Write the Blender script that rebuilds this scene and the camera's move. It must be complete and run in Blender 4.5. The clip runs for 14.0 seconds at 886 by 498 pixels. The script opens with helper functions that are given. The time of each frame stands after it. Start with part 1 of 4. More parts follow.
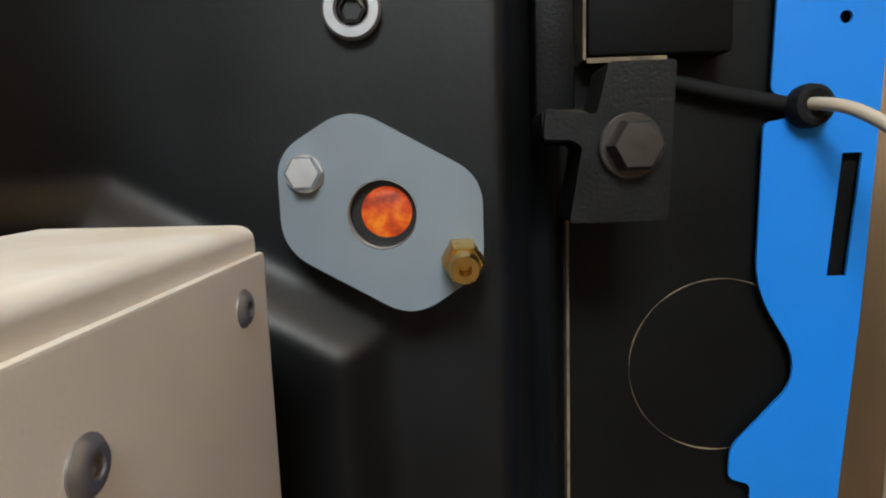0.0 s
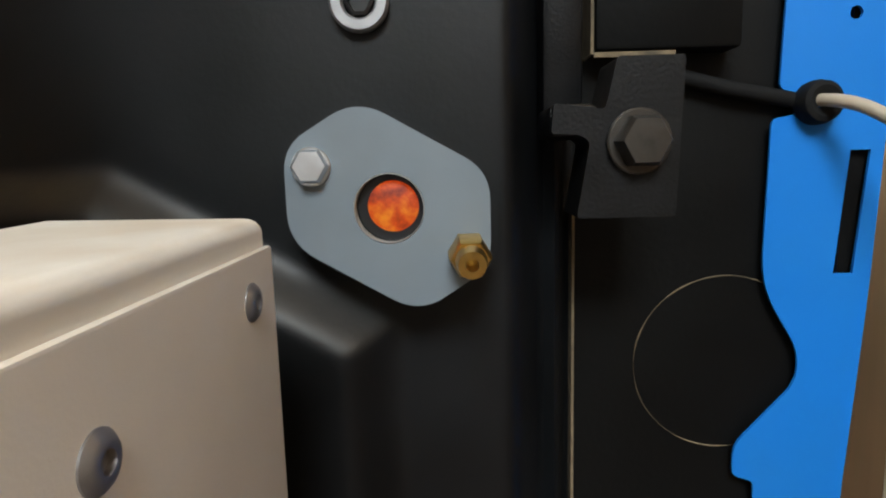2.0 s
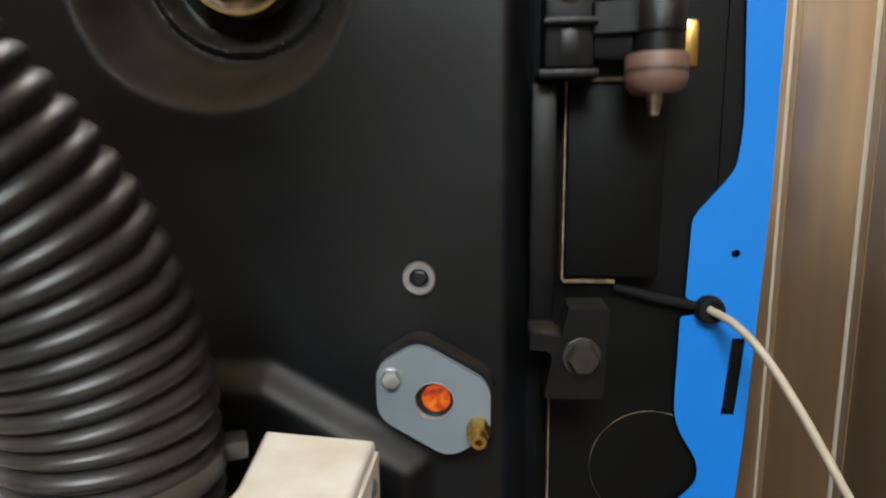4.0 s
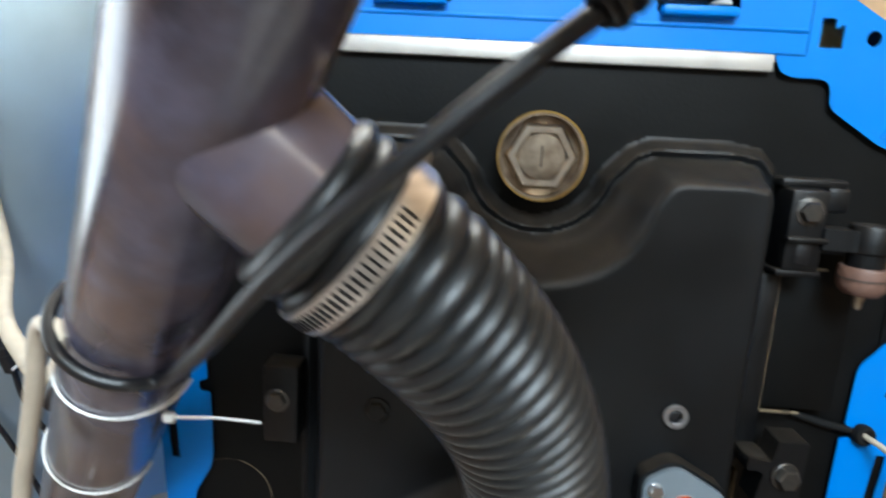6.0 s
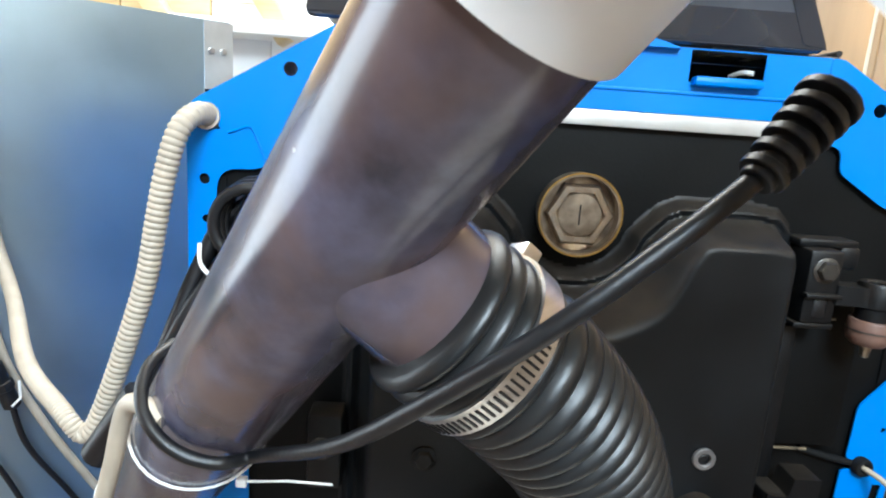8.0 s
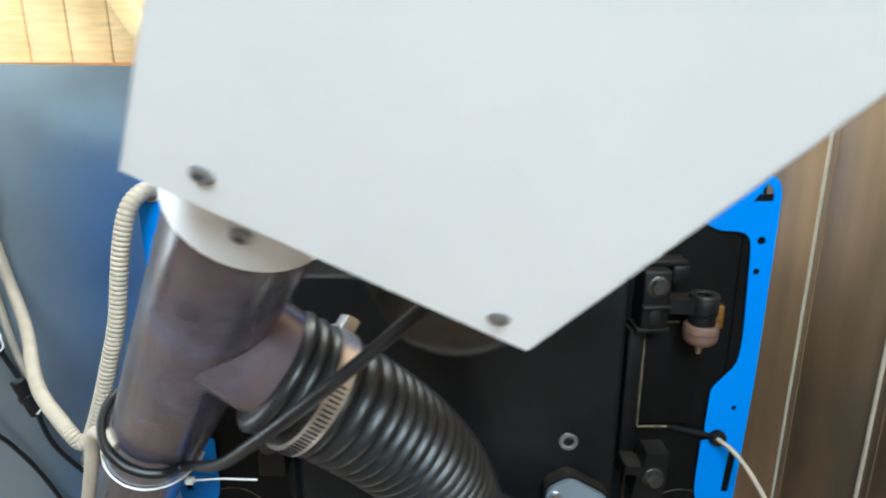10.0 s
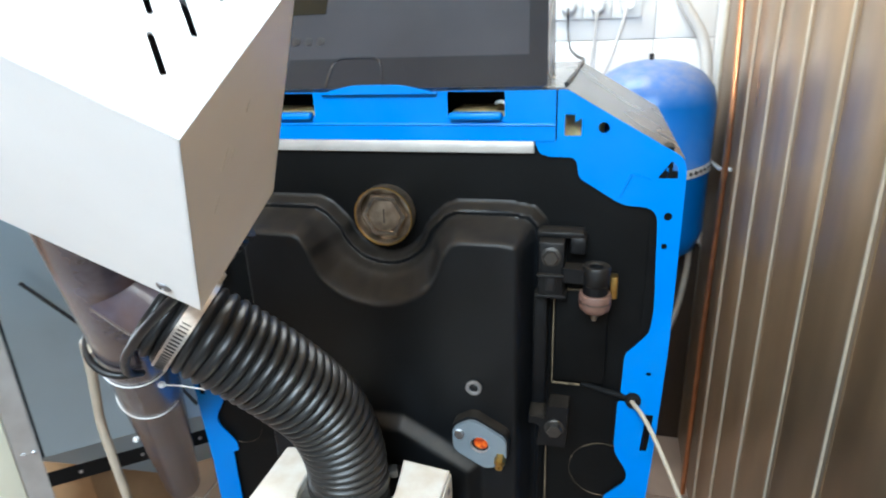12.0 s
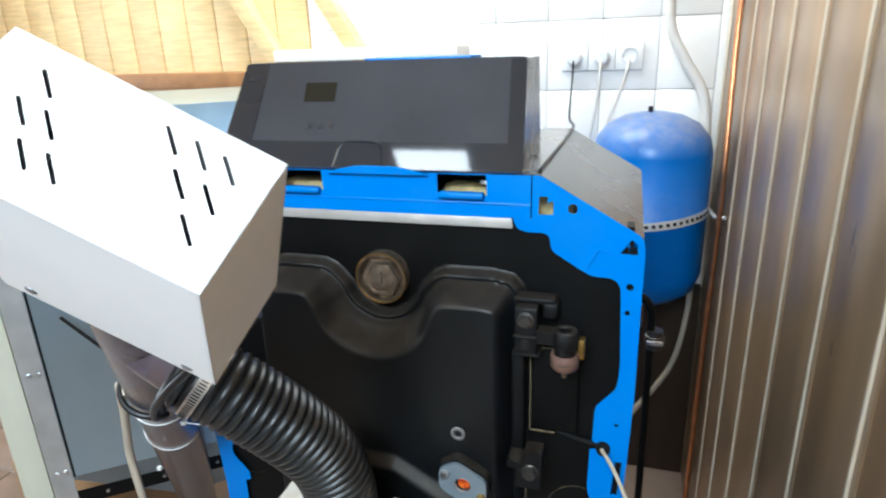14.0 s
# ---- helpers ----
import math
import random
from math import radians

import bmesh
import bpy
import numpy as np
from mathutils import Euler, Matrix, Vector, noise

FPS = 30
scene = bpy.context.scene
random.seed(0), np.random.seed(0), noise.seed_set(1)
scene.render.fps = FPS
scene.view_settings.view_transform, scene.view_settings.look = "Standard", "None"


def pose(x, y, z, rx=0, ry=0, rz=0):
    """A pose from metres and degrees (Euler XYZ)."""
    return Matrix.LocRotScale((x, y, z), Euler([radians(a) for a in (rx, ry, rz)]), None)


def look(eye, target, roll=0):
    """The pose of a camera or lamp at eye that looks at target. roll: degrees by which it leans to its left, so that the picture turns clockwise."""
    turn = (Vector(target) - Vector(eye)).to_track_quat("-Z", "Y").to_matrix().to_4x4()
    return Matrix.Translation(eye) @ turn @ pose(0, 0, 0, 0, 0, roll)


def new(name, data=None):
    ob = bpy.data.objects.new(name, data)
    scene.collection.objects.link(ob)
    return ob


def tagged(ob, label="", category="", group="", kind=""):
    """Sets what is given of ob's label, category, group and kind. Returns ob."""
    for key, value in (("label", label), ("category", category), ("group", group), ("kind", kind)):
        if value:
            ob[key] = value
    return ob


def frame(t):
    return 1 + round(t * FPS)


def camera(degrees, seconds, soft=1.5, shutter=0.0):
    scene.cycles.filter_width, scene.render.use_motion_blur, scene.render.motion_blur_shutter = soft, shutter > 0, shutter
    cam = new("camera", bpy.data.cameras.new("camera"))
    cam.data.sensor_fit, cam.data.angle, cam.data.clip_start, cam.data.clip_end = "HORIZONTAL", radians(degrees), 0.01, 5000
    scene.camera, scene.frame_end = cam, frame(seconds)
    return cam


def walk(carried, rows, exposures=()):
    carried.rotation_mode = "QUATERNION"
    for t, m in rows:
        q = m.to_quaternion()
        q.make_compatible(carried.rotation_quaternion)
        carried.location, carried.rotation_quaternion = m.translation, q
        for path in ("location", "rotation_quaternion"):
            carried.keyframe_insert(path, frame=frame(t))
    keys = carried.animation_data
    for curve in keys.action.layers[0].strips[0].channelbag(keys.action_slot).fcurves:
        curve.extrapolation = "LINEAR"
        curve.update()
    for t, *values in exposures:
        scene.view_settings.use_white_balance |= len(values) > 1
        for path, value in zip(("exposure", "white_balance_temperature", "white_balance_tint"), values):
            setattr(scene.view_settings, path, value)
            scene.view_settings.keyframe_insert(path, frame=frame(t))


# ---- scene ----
import functools

cam = camera(72.5, 14.0, soft=2.0, shutter=0.5)
PATH = [
    (0, (0.148, -0.268, 0.907), (0.091, 1.713, 0.635), -1.9),
    (0.5, (0.147, -0.267, 0.907), (0.099, 1.714, 0.636), -2.0),
    (1, (0.147, -0.266, 0.907), (0.102, 1.715, 0.637), -1.8),
    (1.5, (0.147, -0.266, 0.907), (0.097, 1.714, 0.625), -1.9),
    (2, (0.146, -0.267, 0.907), (0.087, 1.711, 0.617), -1.5),
    (2.5, (0.149, -0.272, 0.912), (0.102, 1.709, 0.638), -0.5),
    (3, (0.152, -0.292, 0.931), (0.102, 1.688, 0.655), -0.5),
    (3.2, (0.157, -0.31, 0.946), (0.096, 1.672, 0.684), -0.8),
    (5.3, (0.129, -0.495, 1.133), (-0.153, 1.425, 0.649), 1.7),
    (5.5, (0.062, -0.498, 1.133), (-0.084, 1.452, 0.714), 2.9),
    (6, (-0.054, -0.502, 1.171), (-0.136, 1.455, 0.767), 3.1),
    (6.5, (-0.128, -0.489, 1.199), (-0.21, 1.473, 0.821), 3.0),
    (7, (-0.137, -0.49, 1.2), (-0.156, 1.485, 0.886), 3.5),
    (7.2, (-0.135, -0.491, 1.2), (-0.134, 1.483, 0.879), 3.7),
    (9.3, (-0.111, -0.578, 1.277), (0.038, 1.348, 0.759), 2.9),
    (9.5, (-0.096, -0.587, 1.286), (0.028, 1.341, 0.769), 1.7),
    (10, (-0.012, -0.613, 1.316), (-0.024, 1.317, 0.79), -0.0),
    (10.5, (0.102, -0.624, 1.332), (-0.122, 1.29, 0.797), 0.0),
    (11, (0.136, -0.624, 1.344), (-0.113, 1.266, 0.737), -1.4),
    (11.5, (0.169, -0.644, 1.346), (-0.088, 1.226, 0.684), -2.2),
    (12, (0.245, -0.653, 1.361), (-0.246, 1.154, 0.66), -2.3),
    (12.5, (0.266, -0.653, 1.401), (-0.352, 1.122, 0.719), -3.0),
    (13, (0.281, -0.67, 1.427), (-0.387, 1.105, 0.791), -2.7),
    (13.5, (0.287, -0.693, 1.451), (-0.359, 1.099, 0.844), -1.5),
    (14, (0.305, -0.705, 1.442), (-0.262, 1.102, 0.801), -2.0),
]
EXPOSURES = [(0.0, -0.50, 6950, 10), (3.2, -0.56, 6950, 10), (5.3, -0.25, 6650, 9), (6.0, -0.2, 6100, 5), (7.2, -0.08, 6000, 6), (9.3, 0.05, 6000, 4), (9.6, 0.02, 6000, 4), (10.0, -0.4, 6000, 2), (11.0, -0.5, 6000, 4), (11.5, -0.35, 6050, 5), (12.2, -0.18, 5900, 5), (13.3, -0.22, 5900, 5), (14.0, -0.42, 5900, 5)]
walk(cam, [(t, look(eye, target, roll)) for t, eye, target, roll in PATH], EXPOSURES)

# ---- world, sun and large lights ----
world = bpy.data.worlds.new("sky")
scene.world = world
world.use_nodes = True
wn = world.node_tree.nodes
sky = wn.new("ShaderNodeTexSky")
sky.sky_type, sky.sun_disc = "NISHITA", False
sky.sun_elevation, sky.sun_rotation = radians(40), radians(200)
world.node_tree.links.new(sky.outputs[0], wn["Background"].inputs[0])
wn["Background"].inputs[1].default_value = 0.1


def area_lamp(name, eye, target, sx, sy, watts, colour):
    data = bpy.data.lights.new(name, "AREA")
    data.shape, data.size, data.size_y, data.energy, data.color = "RECTANGLE", sx, sy, watts, colour
    ob = new(name, data)
    ob.matrix_world = look(eye, target)
    return ob


# daylight that enters by two roof windows and by the open doorway
area_lamp("roof_window_daylight", (0.08, -1.75, 2.47), (-0.02, -0.3, 1.0), 0.86, 0.8, 120, (0.80, 0.91, 1.0))
area_lamp("doorway_daylight", (-2.33, 0.2, 1.3), (-0.6, 0.1, 0.9), 1.0, 1.9, 42, (0.88, 0.95, 1.0))
area_lamp("back_roof_window_daylight", (-0.5, 0.75, 2.47), (-0.45, 1.1, 0.9), 1.3, 0.5, 52, (1.0, 0.98, 0.94))

# ---- materials ----


def mat(name, colour, rough=0.5, metal=0.0, vary=0.12, scale=30.0, bump=0.1, bump_scale=200.0, coat=0.0, stain_or_sheen=None, stain_or_sheen_amount=0.0,
        stain_or_sheen_scale=6.0, random_vary=0.0, stretch=(1, 1, 1), spec=0.5, dust=None, dust_amount=0.0):
    """Base colour with grain and blotches (stains or painted-in sheen), roughness that varies, fine relief; dust lies
    on what faces up.
    """
    m = bpy.data.materials.new(name)
    m.use_nodes = True
    nt = m.node_tree
    n, link = nt.nodes, nt.links.new
    b = n["Principled BSDF"]
    co = n.new("ShaderNodeTexCoord")
    mp = n.new("ShaderNodeMapping")
    mp.inputs["Scale"].default_value = stretch
    link(co.outputs["Object"], mp.inputs["Vector"])
    big = n.new("ShaderNodeTexNoise")
    big.inputs["Scale"].default_value, big.inputs["Detail"].default_value = scale, 6
    link(mp.outputs[0], big.inputs["Vector"])
    ramp = n.new("ShaderNodeMapRange")
    ramp.inputs["From Min"].default_value, ramp.inputs["From Max"].default_value = 0.3, 0.7
    ramp.inputs["To Min"].default_value, ramp.inputs["To Max"].default_value = 1 - vary, 1 + vary
    link(big.outputs["Fac"], ramp.inputs["Value"])
    mul = n.new("ShaderNodeMix")
    mul.data_type, mul.blend_type = "RGBA", "MULTIPLY"
    mul.inputs["Factor"].default_value = 1.0
    mul.inputs["A"].default_value = (*colour, 1)
    link(ramp.outputs[0], mul.inputs["B"])
    last = mul.outputs["Result"]
    if random_vary:
        info = n.new("ShaderNodeObjectInfo")
        r2 = n.new("ShaderNodeMapRange")
        r2.inputs["To Min"].default_value, r2.inputs["To Max"].default_value = 1 - random_vary, 1 + random_vary
        link(info.outputs["Random"], r2.inputs["Value"])
        m3 = n.new("ShaderNodeMix")
        m3.data_type, m3.blend_type = "RGBA", "MULTIPLY"
        m3.inputs["Factor"].default_value = 1.0
        link(last, m3.inputs["A"])
        link(r2.outputs[0], m3.inputs["B"])
        last = m3.outputs["Result"]
    if stain_or_sheen:
        s = n.new("ShaderNodeTexNoise")
        s.inputs["Scale"].default_value, s.inputs["Detail"].default_value, s.inputs["Roughness"].default_value = stain_or_sheen_scale, 4, 0.5
        link(co.outputs["Object"], s.inputs["Vector"])
        sr = n.new("ShaderNodeMapRange")
        sr.interpolation_type = "SMOOTHSTEP"
        sr.inputs["From Min"].default_value, sr.inputs["From Max"].default_value = 0.36, 0.74
        sr.inputs["To Max"].default_value = stain_or_sheen_amount
        link(s.outputs["Fac"], sr.inputs["Value"])
        m4 = n.new("ShaderNodeMix")
        m4.data_type = "RGBA"
        link(sr.outputs[0], m4.inputs["Factor"])
        link(last, m4.inputs["A"])
        m4.inputs["B"].default_value = (*stain_or_sheen, 1)
        last = m4.outputs["Result"]
    rr = n.new("ShaderNodeMapRange")
    rr.inputs["To Min"].default_value, rr.inputs["To Max"].default_value = max(0.02, rough * 0.8), min(1, rough * 1.25)
    link(big.outputs["Fac"], rr.inputs["Value"])
    rough_out = rr.outputs[0]
    if dust:
        g = n.new("ShaderNodeNewGeometry")
        sep = n.new("ShaderNodeSeparateXYZ")
        link(g.outputs["Normal"], sep.inputs[0])
        dn = n.new("ShaderNodeTexNoise")
        dn.inputs["Scale"].default_value, dn.inputs["Detail"].default_value = 45, 7
        link(co.outputs["Object"], dn.inputs["Vector"])
        up = n.new("ShaderNodeMapRange")
        up.inputs["From Min"].default_value, up.inputs["From Max"].default_value = 0.12, 0.75
        up.inputs["To Max"].default_value = dust_amount
        link(sep.outputs["Z"], up.inputs["Value"])
        dm = n.new("ShaderNodeMath")
        dm.operation = "MULTIPLY"
        link(up.outputs[0], dm.inputs[0])
        dr = n.new("ShaderNodeMapRange")
        dr.inputs["From Min"].default_value, dr.inputs["From Max"].default_value = 0.25, 0.65
        dr.inputs["To Min"].default_value = 0.35
        link(dn.outputs["Fac"], dr.inputs["Value"])
        link(dr.outputs[0], dm.inputs[1])
        m5 = n.new("ShaderNodeMix")
        m5.data_type = "RGBA"
        link(dm.outputs[0], m5.inputs["Factor"])
        link(last, m5.inputs["A"])
        m5.inputs["B"].default_value = (*dust, 1)
        last = m5.outputs["Result"]
    link(last, b.inputs["Base Color"])
    link(rough_out, b.inputs["Roughness"])
    b.inputs["Metallic"].default_value = metal
    b.inputs["Coat Weight"].default_value = coat
    b.inputs["Coat Roughness"].default_value = 0.12
    b.inputs["Specular IOR Level"].default_value = spec
    fine = n.new("ShaderNodeTexNoise")
    fine.inputs["Scale"].default_value, fine.inputs["Detail"].default_value = bump_scale, 5
    link(mp.outputs[0], fine.inputs["Vector"])
    bp = n.new("ShaderNodeBump")
    bp.inputs["Strength"].default_value, bp.inputs["Distance"].default_value = bump, 0.002
    link(fine.outputs["Fac"], bp.inputs["Height"])
    link(bp.outputs[0], b.inputs["Normal"])
    return m


def glow_mat(name, colour, strength):
    m = bpy.data.materials.new(name)
    m.use_nodes = True
    nt = m.node_tree
    b = nt.nodes["Principled BSDF"]
    noi = nt.nodes.new("ShaderNodeTexNoise")
    noi.inputs["Scale"].default_value, noi.inputs["Detail"].default_value = 160, 6
    ramp = nt.nodes.new("ShaderNodeValToRGB")
    ramp.color_ramp.elements[0].position, ramp.color_ramp.elements[1].position = 0.34, 0.68
    ramp.color_ramp.elements[0].color = (colour[0] * 0.35, colour[1] * 0.12, 0, 1)
    ramp.color_ramp.elements[1].color = (1.0, 0.30, 0.02, 1)
    mid = ramp.color_ramp.elements.new(0.5)
    mid.color = (*colour, 1)
    co = nt.nodes.new("ShaderNodeTexCoord")
    nt.links.new(co.outputs["Object"], noi.inputs["Vector"])
    nt.links.new(noi.outputs["Fac"], ramp.inputs["Fac"])
    b.inputs["Base Color"].default_value = (0.05, 0.01, 0, 1)
    nt.links.new(ramp.outputs[0], b.inputs["Emission Color"])
    b.inputs["Emission Strength"].default_value = strength
    return m


def lamp_mat(name, strength):
    m = bpy.data.materials.new(name)
    m.use_nodes = True
    b = m.node_tree.nodes["Principled BSDF"]
    b.inputs["Emission Color"].default_value = (0.92, 0.97, 1.0, 1)
    b.inputs["Emission Strength"].default_value = strength
    return m


DUST = (0.062, 0.048, 0.034)
M_BLUE = mat("blue_powder_coat", (0.001, 0.165, 0.58), 0.42, spec=0.3, vary=0.05, scale=9, bump=0.05, bump_scale=900, stain_or_sheen=(0.02, 0.2, 0.5), stain_or_sheen_amount=0.25, stain_or_sheen_scale=14)
# the bluish blotches put the door's cool sheen into its colour
M_BLACK = mat("black_enamel", (0.0030, 0.0036, 0.0044), 0.47, vary=0.3, scale=18, bump=0.05, bump_scale=420, stain_or_sheen=(0.0078, 0.0096, 0.0120), stain_or_sheen_amount=0.55, stain_or_sheen_scale=9, spec=0.34, dust=DUST, dust_amount=0.45)
M_PLATE = mat("black_plate", (0.0024, 0.0026, 0.0027), 0.5, vary=0.3, scale=14, bump=0.1, bump_scale=300, spec=0.17, stain_or_sheen=(0.0042, 0.0042, 0.0040), stain_or_sheen_amount=0.4, stain_or_sheen_scale=7)
M_CAST = mat("black_cast_iron", (0.0036, 0.0037, 0.0042), 0.42, vary=0.3, scale=60, bump=0.14, bump_scale=700, spec=0.30, dust=DUST, dust_amount=0.4)
M_SEAL = mat("worn_seal_edge", (0.13, 0.098, 0.058), 0.8, vary=0.5, scale=120, bump=0.3)
M_WHITE = mat("white_powder_coat", (0.85, 0.85, 0.845), 0.4, vary=0.03, scale=12, bump=0.04, bump_scale=1200)
M_BEIGE = mat("cream_powder_coat", (0.82, 0.80, 0.745), 0.45, vary=0.04, scale=15, bump=0.05, bump_scale=1200, stain_or_sheen=(0.6, 0.5, 0.38), stain_or_sheen_amount=0.18, stain_or_sheen_scale=20, dust=(0.56, 0.44, 0.31), dust_amount=0.7)
M_ZINC = mat("zinc_plated_steel", (0.62, 0.63, 0.65), 0.3, 1.0, vary=0.15, scale=80, bump=0.1)
M_STEEL = mat("brushed_steel", (0.66, 0.65, 0.63), 0.35, 1.0, vary=0.12, scale=40, bump=0.1, stretch=(1, 1, 8))
M_PALESTRIP = mat("pale_beige_green", (0.56, 0.55, 0.44), 0.6, vary=0.1, scale=10, bump=0.1, stretch=(1, 1, 0.2))
M_STRIP = mat("bare_steel_strip", (0.56, 0.55, 0.52), 0.5, 0.6, vary=0.1, scale=30)
M_STRAP = mat("pale_zinc_strap", (0.66, 0.66, 0.65), 0.42, 0.4, vary=0.12, scale=40)
M_OLDSTEEL = mat("tarnished_steel", (0.42, 0.35, 0.27), 0.34, 0.85, vary=0.35, scale=70, bump=0.2, stain_or_sheen=(0.12, 0.08, 0.05), stain_or_sheen_amount=0.7, stain_or_sheen_scale=40)
M_NICKEL = mat("worn_bright_steel", (0.66, 0.56, 0.45), 0.2, 0.95, vary=0.2, scale=60, bump=0.1, stain_or_sheen=(0.30, 0.22, 0.15), stain_or_sheen_amount=0.5, stain_or_sheen_scale=50)
M_BOLT = mat("dark_oiled_bolt", (0.10, 0.095, 0.088), 0.38, 0.8, vary=0.3, scale=120, bump=0.15, stain_or_sheen=(0.05, 0.035, 0.025), stain_or_sheen_amount=0.6, stain_or_sheen_scale=120)
M_BRASS = mat("brass", (0.62, 0.40, 0.12), 0.32, 1.0, vary=0.25, scale=150, bump=0.1, stain_or_sheen=(0.16, 0.08, 0.02), stain_or_sheen_amount=0.5, stain_or_sheen_scale=150)
M_FLANGE = mat("grey_painted_steel", (0.165, 0.20, 0.23), 0.42, vary=0.06, scale=25, bump=0.02, bump_scale=800, stain_or_sheen=(0.14, 0.155, 0.165), stain_or_sheen_amount=0.3, stain_or_sheen_scale=40)
M_RUBBER = mat("black_rubber", (0.005, 0.005, 0.006), 0.42, vary=0.2, scale=60, bump=0.15)
M_GROMMET = mat("dull_black_rubber", (0.006, 0.006, 0.006), 0.8, vary=0.3, scale=90, bump=0.3, spec=0.2)
M_DULLZINC = mat("dull_zinc", (0.33, 0.33, 0.34), 0.45, 0.9, vary=0.2, scale=90, bump=0.1)
M_HOSE = mat("dark_grey_hose_plastic", (0.010, 0.0106, 0.0114), 0.36, spec=0.38, vary=0.2, scale=50, bump=0.1, stain_or_sheen=(0.030, 0.027, 0.024), stain_or_sheen_amount=0.6, stain_or_sheen_scale=12, dust=DUST, dust_amount=0.12)
M_GALV = mat("galvanised_sheet", (0.43, 0.57, 0.68), 0.30, 0.9, vary=0.16, scale=5, bump=0.03, bump_scale=60, stain_or_sheen=(0.30, 0.42, 0.52), stain_or_sheen_amount=0.5, stain_or_sheen_scale=5)
M_POST = mat("galvanised_angle", (0.60, 0.63, 0.64), 0.42, 0.8, vary=0.1, scale=20)
M_CONDUIT = mat("cream_conduit_plastic", (0.42, 0.36, 0.28), 0.5, vary=0.12, scale=40, bump=0.05)
M_CABLE = mat("white_cable", (0.60, 0.58, 0.54), 0.45, vary=0.05)
M_TAN = mat("tan_cable", (0.40, 0.34, 0.26), 0.5, vary=0.1)
M_TIE = mat("white_nylon", (0.78, 0.78, 0.76), 0.4, vary=0.03)
M_COPPER = mat("copper_pipe", (0.60, 0.27, 0.13), 0.3, 1.0, vary=0.2, scale=30)
M_VESSEL = mat("blue_enamel", (0.003, 0.13, 0.46), 0.3, vary=0.08, scale=8, coat=0.0, spec=0.3, bump=0.03, dust=(0.36, 0.33, 0.28), dust_amount=0.5)
M_PANEL = mat("bronze_wall_panel", (0.345, 0.235, 0.138), 0.29, 0.6, vary=0.16, scale=3, bump=0.04, bump_scale=40, stretch=(6, 6, 0.6), stain_or_sheen=(0.15, 0.115, 0.08), stain_or_sheen_amount=0.5, stain_or_sheen_scale=3, random_vary=0.08)
M_LIP = mat("pale_panel_joint", (0.62, 0.54, 0.42), 0.30, 0.35, vary=0.1)
M_TILE = mat("white_glazed_tile", (0.84, 0.83, 0.80), 0.2, vary=0.03, scale=10, bump=0.02, random_vary=0.03)
M_GROUT = mat("pale_grout", (0.55, 0.54, 0.52), 0.9, vary=0.15)
M_PINE = mat("yellow_pine_boards", (0.74, 0.55, 0.28), 0.45, vary=0.14, scale=12, bump=0.08, stretch=(1, 1, 9), random_vary=0.1, stain_or_sheen=(0.5, 0.28, 0.09), stain_or_sheen_amount=0.3, stain_or_sheen_scale=5)
M_DOORWOOD = mat("orange_brown_boards", (0.46, 0.23, 0.09), 0.45, vary=0.18, scale=10, bump=0.08, stretch=(6, 6, 0.8), stain_or_sheen=(0.3, 0.13, 0.05), stain_or_sheen_amount=0.4, stain_or_sheen_scale=4)
M_BEAM = mat("brown_stained_timber", (0.30, 0.14, 0.05), 0.5, vary=0.2, scale=20, bump=0.12, stretch=(1, 8, 1))
M_FLOOR = mat("terracotta_floor_tile", (0.23, 0.165, 0.125), 0.35, vary=0.15, scale=8, bump=0.05, random_vary=0.1)
M_PLASTER = mat("white_plaster", (0.78, 0.76, 0.72), 0.8, vary=0.05, scale=6, bump=0.1)
M_GREYWALL = mat("grey_wall_paint", (0.30, 0.31, 0.32), 0.75, vary=0.08, scale=5, bump=0.1)
M_CARD = mat("brown_cardboard", (0.36, 0.22, 0.11), 0.8, vary=0.12, scale=20, bump=0.1)
M_WOOL = mat("yellow_mineral_wool", (0.62, 0.50, 0.24), 0.95, vary=0.35, scale=60, bump=0.6, bump_scale=160)
M_NAVY = mat("dark_gloss_band", (0.020, 0.023, 0.030), 0.05, vary=0.1, scale=6, bump=0.0, spec=0.7)
M_GLOSS = mat("smoked_black_cover", (0.042, 0.046, 0.056), 0.03, vary=0.14, scale=6, bump=0.0, spec=0.65)
M_HOUSING = mat("grey_sheet_housing", (0.20, 0.205, 0.21), 0.26, 0.6, vary=0.25, scale=11, dust=(0.20, 0.215, 0.23), dust_amount=0.5)
M_LCD = mat("olive_display", (0.014, 0.014, 0.011), 0.15, vary=0.08)
M_BUTTON = mat("dark_button", (0.03, 0.03, 0.034), 0.3)
M_RED = mat("rust_red_plastic", (0.12, 0.065, 0.048), 0.5, vary=0.2)
M_GREYPL = mat("pale_grey_plastic", (0.62, 0.63, 0.63), 0.45, vary=0.05)
M_FIRE = glow_mat("glowing_fire_glass", (0.75, 0.075, 0.003), 0.95)
M_LAMP = lamp_mat("lamp_diffuser", 24.0)
M_DADO = mat("dark_brown_low_slab", (0.034, 0.020, 0.011), 0.45, vary=0.25, scale=4, bump=0.06, stretch=(6, 6, 0.6), stain_or_sheen=(0.022, 0.014, 0.009), stain_or_sheen_amount=0.5, stain_or_sheen_scale=5)
# brown mottling: dust and pellets inside, plus reflections and auger shadows painted in
M_PVC = mat("smoky_violet_plastic", (0.066, 0.064, 0.098), 0.24, vary=0.65, scale=26, bump=0.03, stain_or_sheen=(0.105, 0.066, 0.056), stain_or_sheen_amount=0.85, stain_or_sheen_scale=15, coat=0.3)

